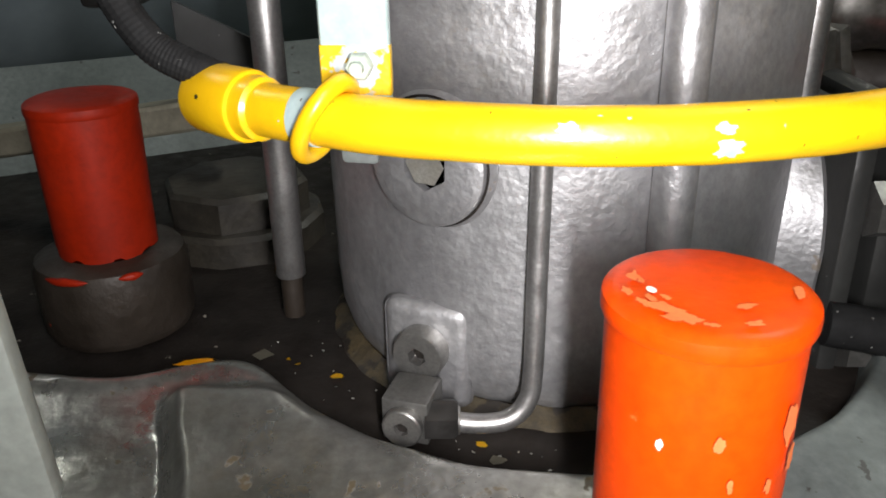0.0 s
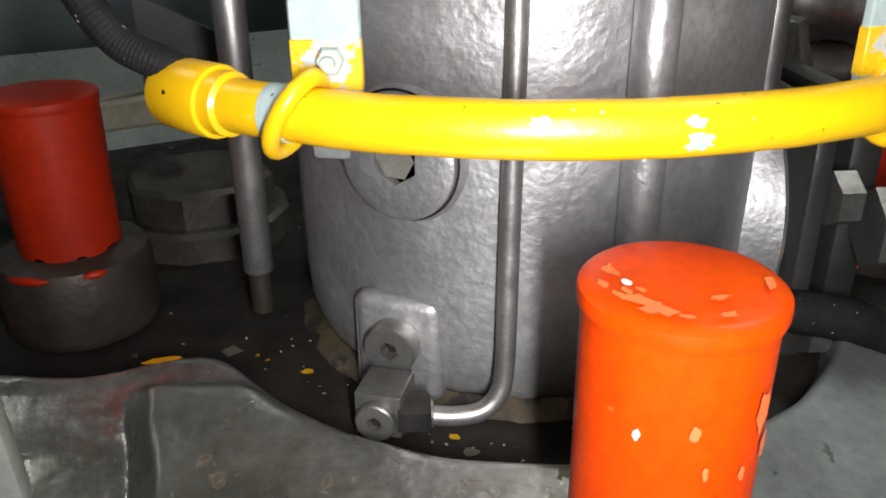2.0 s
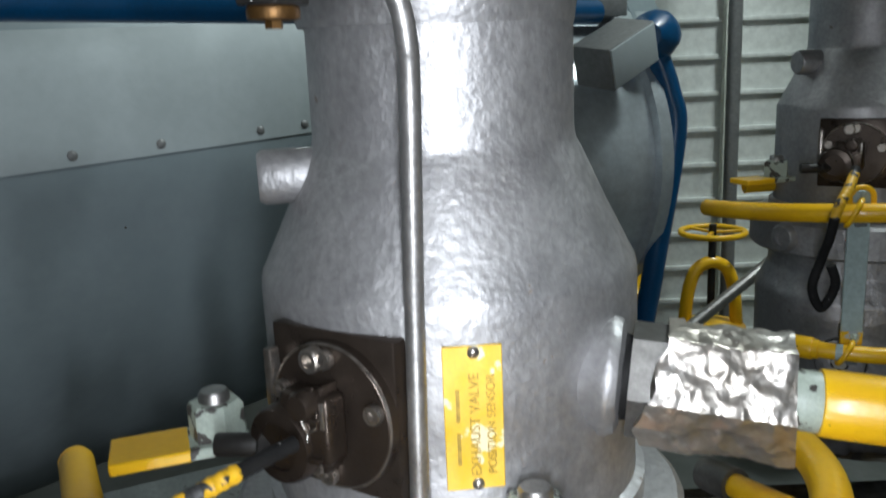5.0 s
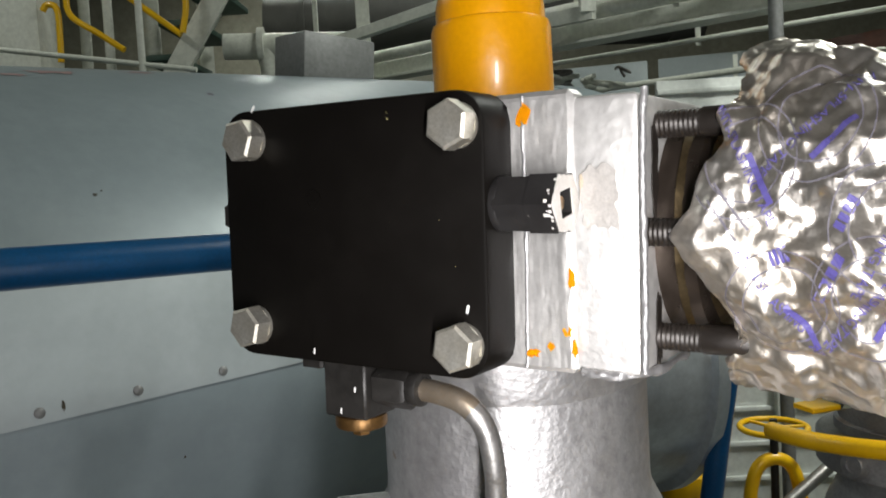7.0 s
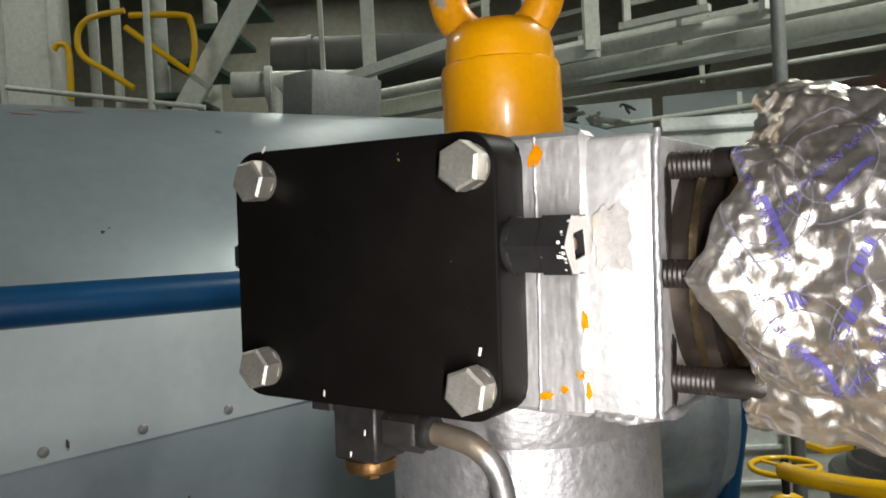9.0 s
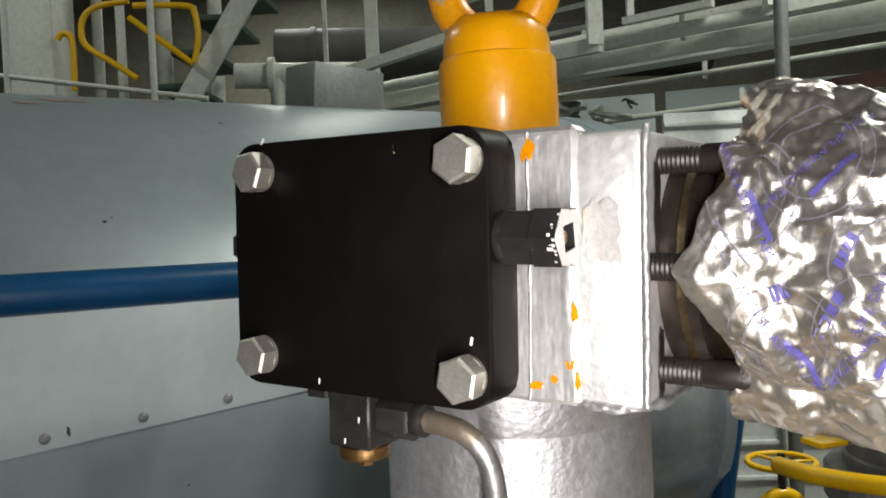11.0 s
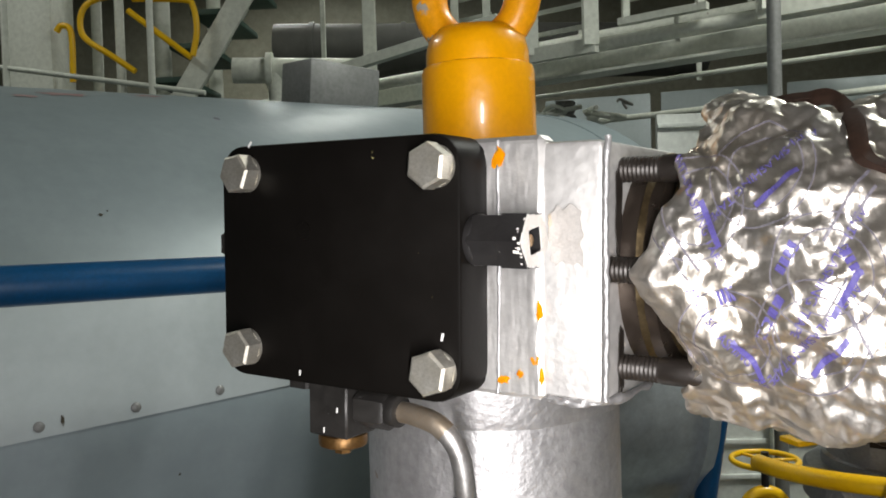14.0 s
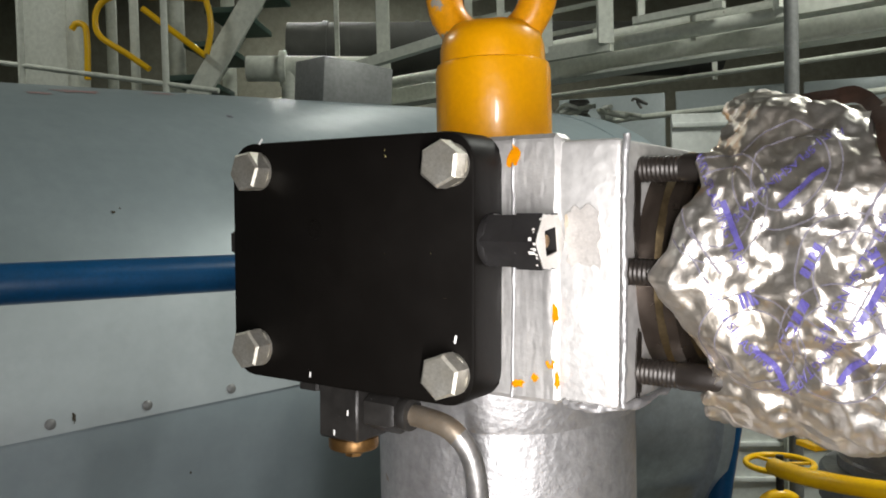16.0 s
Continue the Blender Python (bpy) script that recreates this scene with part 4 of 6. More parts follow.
    def seal(r, ang, z, ink):
        bm = bmesh.new()
        n = 56
        vs = [(bm.verts.new((r * math.cos(2 * math.pi * k / n), r * math.sin(2 * math.pi * k / n), 0)), bm.verts.new(((r - 0.0009) * math.cos(2 * math.pi * k / n), (r - 0.0009) * math.sin(2 * math.pi * k / n), 0))) for k in range(n)]
        for k in range(n):
            bm.faces.new((vs[k][0], vs[(k + 1) % n][0], vs[(k + 1) % n][1], vs[k][1]))
        me = bpy.data.meshes.new("ring_mark")
        bm.to_mesh(me)
        bm.free()
        lay(me, ang, z, 0, ink, "ring_mark")

    for ang, z, turn in ((-122, 0.105, -138), (-68, 0.085, -55), (-100, 0.235, -128), (-92, 0.150, -118), (-112, 0.060, -62), (-72, 0.140, -132)):
        word("ANTI-SPLASHING TAPE", 0.0085, ang, z, turn, INK)
        mark(0.034, 0.0042, ang + 6, z + 0.012, turn, INK)
        seal(0.036, ang, z, INK_GREY)
        seal(0.026, ang, z + 0.002, INK_GREY)
    for ang, z, turn, w, h in ((-96, 0.125, -118, 0.024, 0.009), (-78, 0.115, -118, 0.036, 0.008), (-84, 0.085, 20, 0.014, 0.012), (-112, 0.16, -120, 0.05, 0.004), (-108, 0.166, -120, 0.045, 0.004), (-95, 0.165, -60, 0.022, 0.008), (-84, 0.155, -118, 0.03, 0.003), (-98, 0.055, -50, 0.035, 0.003), (-94, 0.05, -50, 0.03, 0.003), (-74, 0.17, -60, 0.03, 0.004), (-125, 0.19, -130, 0.02, 0.008), (-88, 0.205, -60, 0.03, 0.005)):
        if h > 0.005:
            for q in (-0.34, -0.12, 0.11, 0.33):
                mark(w * 0.17, h * 0.8, ang + q * w * math.sin(radians(turn)) * -490, z + q * w * math.cos(radians(turn)), turn, INK)
        else:
            mark(w, h * 0.5, ang, z, turn, INK_GREY)
    return t, wrap


foil_pipe()


# ---- yellow ring pipes, straps and hoses ----
def ring_pipe(name, z, a0, a1, r, cuff_at, tilt, label, straight=0.0):
    t = thing(name, pose(CX, CY, z), label, "pipe", "ring pipes")
    R = 0.418
    pts = arc(0, 0, R, 0, a0, a1, 60, tilt)
    if straight:
        away = (pts[0] - pts[1]).normalized()
        pts = [pts[0] + away * straight * k / 8 for k in range(8, 0, -1)] + pts
        part("end_cap", tube([pts[0] + away * r * q for q in (-0.1, 0.0, 0.35, 0.65, 0.85, 0.97)], r, 28, lambda i: r * (1.01, 1.01, 0.94, 0.77, 0.53, 0.2)[i]), YELLOW, t, "rounded yellow pipe end")
    part("pipe", rough_up(tube(pts, r, 28), 0.0005, 0.03), YELLOW, t)
    for a in cuff_at:
        steps = (-4.6, -4.55, -4.2, -1, 2.2, 2.5, 2.55, 4.2, 4.5)
        prof = [r * q for q in (1.20, 1.36, 1.40, 1.40, 1.40, 1.36, 1.22, 1.20, 1.04)]
        if a > 0:
            steps, prof = [-q for q in steps[::-1]], prof[::-1]
        p = [arc(0, 0, R, 0, a + q, a + q + 1, 1, tilt)[0] for q in steps]
        part("cuff", tube(p, r * 1.3, 28, lambda i: prof[i]), YELLOW, t, "thicker yellow end cuff with small hole")
    return t


lower_ring = ring_pipe("ring_pipe", 0.608, -43, 57, 0.0188, (-40.5, 52.5), 0.0, "glossy yellow ring pipe curving round the exhaust valve")
upper_ring = ring_pipe("ring_pipe", 0.936, -65, 128, 0.0215, (), 0.10, "glossy yellow upper ring pipe curving round the exhaust valve", 0.24)


def ring_patch(t, r, tilt, a, turn, da, dt, material, label, seed):
    """Flake of bare or other paint lying on a ring pipe, a few degrees long."""
    rnd = random.Random(seed)
    R = 0.418
    bm = bmesh.new()
    rim = []
    for k in range(18):
        f = 2 * math.pi * k / 18
        q = rnd.uniform(0.6, 1.15)
        rim.append((da * q * math.cos(f), dt * q * math.sin(f)))

    def at(x, y):
        p, p2 = arc(0, 0, R, 0, a + x, a + x + 0.5, 1, tilt)
        out = Vector((p.x, p.y, 0)).normalized()
        b = radians(turn + y)
        return p + (r + 0.0006) * (math.cos(b) * out + math.sin(b) * Vector((0, 0, 1)))

    c = bm.verts.new(at(0, 0))
    inner = [bm.verts.new(at(x * 0.5, y * 0.5)) for x, y in rim]
    outer = [bm.verts.new(at(x, y)) for x, y in rim]
    for k in range(18):
        j = (k + 1) % 18
        bm.faces.new((c, inner[k], inner[j]))
        bm.faces.new((inner[k], outer[k], outer[j], inner[j]))
    bmesh.ops.recalc_face_normals(bm, faces=bm.faces)
    part("paint_chip", bm, material, t, label)


ring_patch(lower_ring, 0.0191, 0, 6.0, -12, 1.3, 22, STRAP, "pale chip in the yellow paint", 1)
ring_patch(lower_ring, 0.0191, 0, 5.6, 26, 0.9, 12, STRAP, "pale chip in the yellow paint", 2)
ring_patch(lower_ring, 0.0191, 0, -6.5, 30, 1.0, 14, STRAP, "pale chip in the yellow paint", 3)
ring_patch(upper_ring, 0.0217, 0.10, -17.5, 8, 0.5, 8, BRASS, "brown chip in the yellow paint", 4)
ring_patch(upper_ring, 0.0217, 0.10, 12, 60, 0.5, 8, NUT_DARK, "dark speck in the yellow paint", 5)
ring_patch(lower_ring, 0.0268, 0, -41.6, 18, 0.28, 4, OILY, "small drilled hole", 6)
rnd_speck = random.Random(17)
for ring, rr, tl, lo, hi, count in ((lower_ring, 0.0189, 0, -34, 46, 22), (upper_ring, 0.0216, 0.10, -60, 70, 26)):
    for k in range(count):
        ring_patch(ring, rr, tl, rnd_speck.uniform(lo, hi), rnd_speck.uniform(-50, 85), rnd_speck.uniform(0.05, 0.22), rnd_speck.uniform(1.2, 4.5), (NUT_DARK, BRASS, STRAP)[k % 3], "small chip in the yellow paint", 40 + k)
part("bare_band", tube(arc(0, 0, 0.418, 0, -31.2, -29.2, 4), 0.0194, 28), STRAP, lower_ring, "grey band where the paint is gone")


def strap(angle, facing, w):
    """Flat bar that holds the two rings, with a clamp loop at each."""
    t = thing("strap", pose(CX, CY, 0), "pale blue-grey flat steel strap with yellow pipe clamps", "strap", "pipe straps")
    R = 0.392
    a = radians(angle)
    n = Vector((math.sin(a), -math.cos(a), 0))
    q = Matrix.Translation(n * R) @ pose(0, 0, 0, 0, 0, facing)
    bm = box(-w / 2, w / 2, -0.004, 0.004, 0.600, 0.975, 0.0015, 1)
    part("flat_bar", bm, STRAP, t, "", q)
    for z, r, tl in ((0.608, 0.0205, 0), (0.936, 0.0235, 0.10)):
        zz = z - tl * (0.418 - 0.418 * math.cos(a))
        loop = [Vector((-0.010 + 0.014 * math.cos(k), -0.026 + (r + 0.004) * math.sin(k), zz + (r + 0.005) * math.cos(k))) for k in [2 * math.pi * i / 28 for i in range(28)]]
        part("clamp", tube(loop, 0.0062, 12, closed=True), YELLOW, t, "yellow round-bar clamp", Matrix.Translation(n * R) @ pose(0, 0, 0, 0, 0, angle))
        bmn = box(-w / 2 - 0.0003, w / 2 + 0.0003, -0.0046, 0.0046, zz + 0.012, zz + 0.046, 0.001, 1)
        part("painted_end", bmn, YELLOW_OLD if z < 0.7 else STRAP, t, "strap end with chipped yellow paint", q)
        if z > 0.7:
            h = w / 2
            band = spline([(-h, -0.006, zz + 0.020), (-h - 0.002, -0.010, zz + 0.038), (-h * 0.55, -0.012, zz + 0.053), (h * 0.3, -0.011, zz + 0.054), (h * 0.95, -0.009, zz + 0.042), (h + 0.003, -0.007, zz + 0.018), (h + 0.003, -0.006, zz - 0.004)], 6)
            part("band", rough_up(tube(band, 0.0062, 12), 0.0008, 0.012), YELLOW, t, "bent yellow band over the strap end", q)
        part("nut", joined(hexa(0.016, 0, 0.011), rod(0.0045, 0, 0.018, 14)), GREEN_NUT, t, "", q @ pose(0.004, -0.004, zz + 0.033, 90, 0, 0))
        part("washer", rough_up(box(-0.012, 0.014, -0.012, -0.004, zz - 0.034, zz - 0.018, 0.003, 2), 0.003, 0.01), DIRTY_GREY, t, "", q)
    return t


straps = [strap(-27.3, -6, 0.047), strap(31.6, 22, 0.045)]


def hose(name, pts, r, material, label, wrap=None, steps=26, end=1.0, wrap2=None):
    t = thing(name, pose(0, 0, 0), label, "hose")
    p = spline(pts, steps)
    n = len(p)

    def taper(i):
        return 1.0 + (end - 1.0) * max(0.0, min(1.0, (i / n - 0.55) / 0.3))

    part("sheath", tube(p, r, 16, lambda i: r * taper(i) * (1.0 + 0.03 * (i % 2))), material, t, "", None, 10)
    if wrap:
        for k, (lo, hi, wm, text) in enumerate((wrap, wrap2) if wrap2 else (wrap,)):
            a = int(lo * n)
            q = p[a:int(hi * n)]
            off = [c + (Vector((0.002, -0.003, 0.003)) if k else Vector((-0.001, -0.003, 0.001))) for c in q]
            part("spiral_wrap", tube(off, r, 16, lambda i: r * taper(a + i) * (1.03 + 0.11 * (i % 3 == 0))), wm, t, text, None, 10)
    return t


hose("hose", [(-0.160, 0.600, 0.620), (-0.185, 0.596, 0.632), (-0.212, 0.600, 0.648), (-0.236, 0.605, 0.685), (-0.250, 0.602, 0.735), (-0.249, 0.592, 0.792), (-0.237, 0.578, 0.847), (-0.222, 0.565, 0.897), (-0.200, 0.555, 0.942), (-0.168, 0.556, 0.985), (-0.125, 0.570, 1.018), (-0.075, 0.60, 1.035), (-0.03, 0.66, 1.035)], 0.0127, RUBBER, "black corrugated rubber hose with yellow spiral wrap", (0.66, 0.93, WRAP, "chipped yellow spiral wrap"), 20, 0.60)
hose("hose", [(-0.245, 0.63, 0.822), (-0.215, 0.62, 0.798), (-0.185, 0.615, 0.766), (-0.160, 0.615, 0.722)], 0.0108, RUBBER, "short black hose tail with white and yellow spiral wrap", (0.10, 0.88, WRAP, "yellow spiral wrap"), 26, 1.0, (0.05, 0.95, WRAP_WHITE, "white spiral wrap"))

# ---- red stud caps ----
def chips(t, spots, h, r, material):
    """Pale chips on a lid (radius, degrees) and on a cap's side (degrees, height)."""
    for step, (kind, a, q, w) in enumerate(spots):
        bm = bmesh.new()
        rim = []
        n = 22
        for k in range(n):
            f = 2 * math.pi * k / n
            c, sn = math.cos(f), math.sin(f)
            g = 1.0 if kind == "dot" else 1 + 0.55 * noise.noise((c * 1.6, sn * 1.6, a + q * 70)) + 0.35 * noise.noise((c * 4, sn * 4, a * 2 + q * 90))
            u, v = w * g * c * (1.0 if kind == "dot" else 1.35), w * g * 0.65 * sn
            if kind == "side":
                b = radians(a) + v / r
                rr = r * 0.99 + 0.0015
                rim.append(bm.verts.new((rr * math.sin(b), -rr * math.cos(b), q + u)))
            else:
                b = radians(a)
                rim.append(bm.verts.new(((q + v) * math.sin(b) + u * math.cos(b), -(q + v) * math.cos(b) + u * math.sin(b), h + 0.0030 + 0.0002 * (step % 6))))
        bm.faces.new(rim)
        bmesh.ops.recalc_face_normals(bm, faces=bm.faces)
        part("paint_chip", bm, WHITE_MARK if kind == "dot" or w < 0.0026 else material, t, "pale paint chip")


def covered_stud(x, y, z0, z1, r, material, label, lip, nut=None):
    t = thing("covered_stud", pose(x, y, z0), label, "stud", "covered studs")
    h = z1 - z0
    bm = lathe([(r * 0.94, -0.012 if nut else 0), (r * 0.95, 0.01), (r * 0.985, h - 0.03), (r * 0.985, h - 0.012)], 64)
    if nut:
        for v in bm.verts:
            if v.co.z < 0.012:
                v.co.z += 0.016 * noise.noise(v.co * 40)
    part("cap", rough_up(bm, 0.0012, 0.04), material, t, "painted sheet cap")
    q = 1.03 if lip else 1.0
    lid = lathe([(r * 0.97, h - 0.014), (r * (q - 0.01), h - 0.0135), (r * (q + 0.008), h - 0.011), (r * (q + 0.01), h - 0.007), (r * q, h - 0.003), (r * (q - 0.045), h - 0.001), (r * 0.9, h + 0.0005), (r * 0.5, h + 0.002), (0, h + 0.0025)], 72)
    part("lid", rough_up(lid, 0.0008, 0.03), material, t)
    if nut:
        body = lathe([(nut * 0.93, 0), (nut, 0.012), (nut, nut * 0.95), (nut * 0.96, nut * 1.08), (nut * 0.80, nut * 1.15), (0, nut * 1.15)], 56)
        part("round_nut", rough_up(body, 0.0014, 0.02), NUT_DARK, t, "oily brown round nut", pose(0, 0, -0.010 - nut * 1.15))
        for a0, a1 in ((-32, 4), (26, 44)):
            band = arc(0, 0, nut * 0.985, -0.010 - nut * 0.10, a0, a1, 10)
            part("paint_run", rough_up(tube(band, 0.005, 10, lambda i: 0.0048 * math.sin(math.pi * (i + 0.6) / 11.2)), 0.001, 0.01), RED_DARK, t, "red paint on the nut's shoulder")
    return t


front = covered_stud(0.138, 0.390, 0.10, 0.551, 0.0545, RED, "stud under an orange-red painted cap with chipped rim", True)
ORANGE_CHIP = mat("orange_undercoat", (0.70, 0.17, 0.045), (0.62, 0.14, 0.04), 40, 0.5, 0.6)
chips(front, (("dot", -80, 0.033, 0.0040), ("lid", -48, 0.040, 0.0075), ("lid", -32, 0.044, 0.0065), ("lid", -62, 0.045, 0.004), ("lid", -60, 0.032, 0.003), ("lid", -52, 0.043, 0.005), ("lid", -40, 0.047, 0.004), ("lid", 22, 0.028, 0.004), ("lid", -80, 0.046, 0.0035), ("lid", -30, 0.046, 0.0042), ("lid", -15, 0.047, 0.003), ("lid", 10, 0.046, 0.0036), ("lid", 75, 0.044, 0.005), ("lid", -66, 0.038, 0.0032), ("lid", -98, 0.036, 0.0027), ("side", -5, 0.39, 0.004), ("side", 12, 0.345, 0.003), ("side", -40, 0.30, 0.004), ("side", 4, 0.365, 0.003), ("side", -14, 0.30, 0.005), ("lid", -105, 0.040, 0.0046), ("side", -35, 0.385, 0.0025), ("side", -22, 0.335, 0.004), ("side", 22, 0.33, 0.005), ("side", 40, 0.395, 0.008), ("side", 46, 0.37, 0.006), ("side", 8, 0.31, 0.006), ("side", 28, 0.36, 0.0035)), 0.451, 0.0545, ORANGE_CHIP)
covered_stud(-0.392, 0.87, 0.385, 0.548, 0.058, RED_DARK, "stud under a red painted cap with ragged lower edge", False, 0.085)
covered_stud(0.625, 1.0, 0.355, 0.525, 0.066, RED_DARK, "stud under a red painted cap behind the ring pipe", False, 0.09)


# ---- rods, side pipes ----
def upright(x, y, z0, z1, r, material, label, tip=False):
    t = thing("stud_rod", pose(x, y, 0), label, "rod")
    part("bar", rough_up(rod(r, z0, z1, 24, 0.002), 0.0004, 0.02), material, t)
    if tip:
        part("tip", lathe([(r * 0.35, z0 - 0.055), (r * 0.75, z0 - 0.05), (r * 0.75, z0 + 0.01)], 20), NUT_DARK, t)


upright(-0.180, 0.845, 0.345, 0.80, 0.0165, TUBE, "plain dull steel rod beside the exhaust valve", True)
upright(0.188, 0.645, 0.27, 0.79, 0.0185, SILVER, "silver-painted pipe standing against the exhaust valve")
def pipe_stub():
    t = thing("pipe_stub", pose(0.93, 2.15, 1.017, 0, 88, 0), "short open yellow pipe end beside the next valve", "pipe")
    part("pipe", lathe([(0.013, 0.05), (0.013, 0.0), (0.017, -0.001), (0.021, 0.001), (0.021, 0.15)], 28), YELLOW, t)


pipe_stub()
upright(0.375, 0.86, 0.28, 0.83, 0.0165, TUBE, "dull steel rod behind the exhaust valve")


def outlet_union():
    """Side outlet: collar, hexagon, foil wrap and yellow pipe."""
    m = look((0.287, 0.763, 1.046), (0.672, 0.656, 1.012)) @ pose(0, 0, 0, 0, 180, 0)
    t = thing("outlet_union", m, "hexagon pipe union wrapped in foil with a yellow pipe", "pipe union")
    part("collar", rough_up(lathe([(0.050, -0.05), (0.056, -0.020), (0.062, -0.013), (0.063, -0.006), (0.059, 0.002), (0.050, 0.006), (0.03, 0.006)], 48), 0.001, 0.02), SILVER, t, "bright silver collar")
    part("gasket", rod(0.044, -0.05, 0.03, 32, 0.002), RUBBER, t, "black gasket")
    part("hexagon", hexa(0.104, 0.013, 0.165, 0.04), NUT_GREY, t, "grey hexagon nut")
    bm = lathe([(0.055, 0.040 + 0.132 * k / 80) for k in range(81)], 200)
    for v in bm.verts:
        a = math.atan2(v.co.y, v.co.x)
        k = (a % (math.pi / 3)) - math.pi / 6
        q = 0.054 / math.cos(k) * 1.0
        w = 0.003 + crumple(v.co, 8, ((0.070, 0.0026), (0.035, 0.0016))) + facets(v.co, 0.028, 0.0034) + facets(v.co, 0.012, 0.0011)
        edge = 0.016 * math.sin(a + 0.6) + 0.008 * noise.noise((a * 2.2, 1, 2)) if v.co.z < 0.045 else 0.010 * math.sin(a + 2.4) if v.co.z > 0.165 else 0
        v.co.x, v.co.y, v.co.z = (q + w) * math.cos(a), (q + w) * math.sin(a), v.co.z + edge
    part("foil_wrap", bm, FOIL, t, "crumpled foil wrap", None, 40)
    part("sleeve", rod(0.030, 0.165, 0.205, 32, 0.003), GREEN_NUT, t, "grey sleeve")
    part("yellow_pipe", rod(0.033, 0.193, 0.75, 32, 0.002), YELLOW, t, "yellow pipe")
    return t


union = outlet_union()


def clamp_bracket(angle, r, z, label):
    t = thing("clamp_bracket", pose(CX, CY, z) @ pose(0, 0, 0, 0, 0, angle), label, "bracket", "clamp brackets")
    part("plate", box(-0.034, 0.034, -r - 0.10, -r + 0.045, 0, 0.012, 0.002, 1), GREEN_NUT, t, "pale green plate")
    part("painted_plate", box(-0.0345, 0.0345, -r - 0.1005, -r - 0.018, -0.0005, 0.0128, 0.002, 1), YELLOW, t, "yellow painted plate end")
    part("nut", hexa(0.053, 0.012, 0.052), GREEN_NUT, t, "pale green chipped hexagon nut", pose(0, -r + 0.012, 0, 0, 0, 14))
    part("stud", lathe([(0.017, 0.03), (0.017, 0.060), (0.014, 0.064), (0, 0.064)], 24), STEEL, t, "steel stud end", pose(0, -r + 0.012, 0))
    return t


clamps = [clamp_bracket(16.8, 0.255, 0.914, "pale green bracket plate with hexagon nut on the valve flange"), clamp_bracket(-71, 0.290, 0.968, "pale green bracket plate with bolt beside the valve flange")]


def slanting_pipe():
    t = thing("yellow_pipe", pose(0, 0, 0), "thin yellow pipe passing under the upper ring pipe", "pipe")
    a, d = Vector((0.565, 0.775, 0.828)), Vector((0.34, -0.94, 0.15))
    part("pipe", rough_up(tube([a - d * 0.25, a, a + d * 0.12, a + d * 0.30], 0.017, 20), 0.0005, 0.02), YELLOW, t)
    part("sleeve", tube([a - d * 0.27, a - d * 0.21], 0.024, 20), NUT_GREY, t, "grey sleeve")


slanting_pipe()


# ---- receiver and hand rail ----
def along(p, s, up=0.0, out=0.0):
    """A place at s metres along the engine from p, out metres towards the walkway."""
    return Vector(p) + RUN * s + Vector((0.7071, -0.7071, 0)) * out + Vector((0, 0, up))


FRONT = Vector((-0.64, 1.90, 0.0))


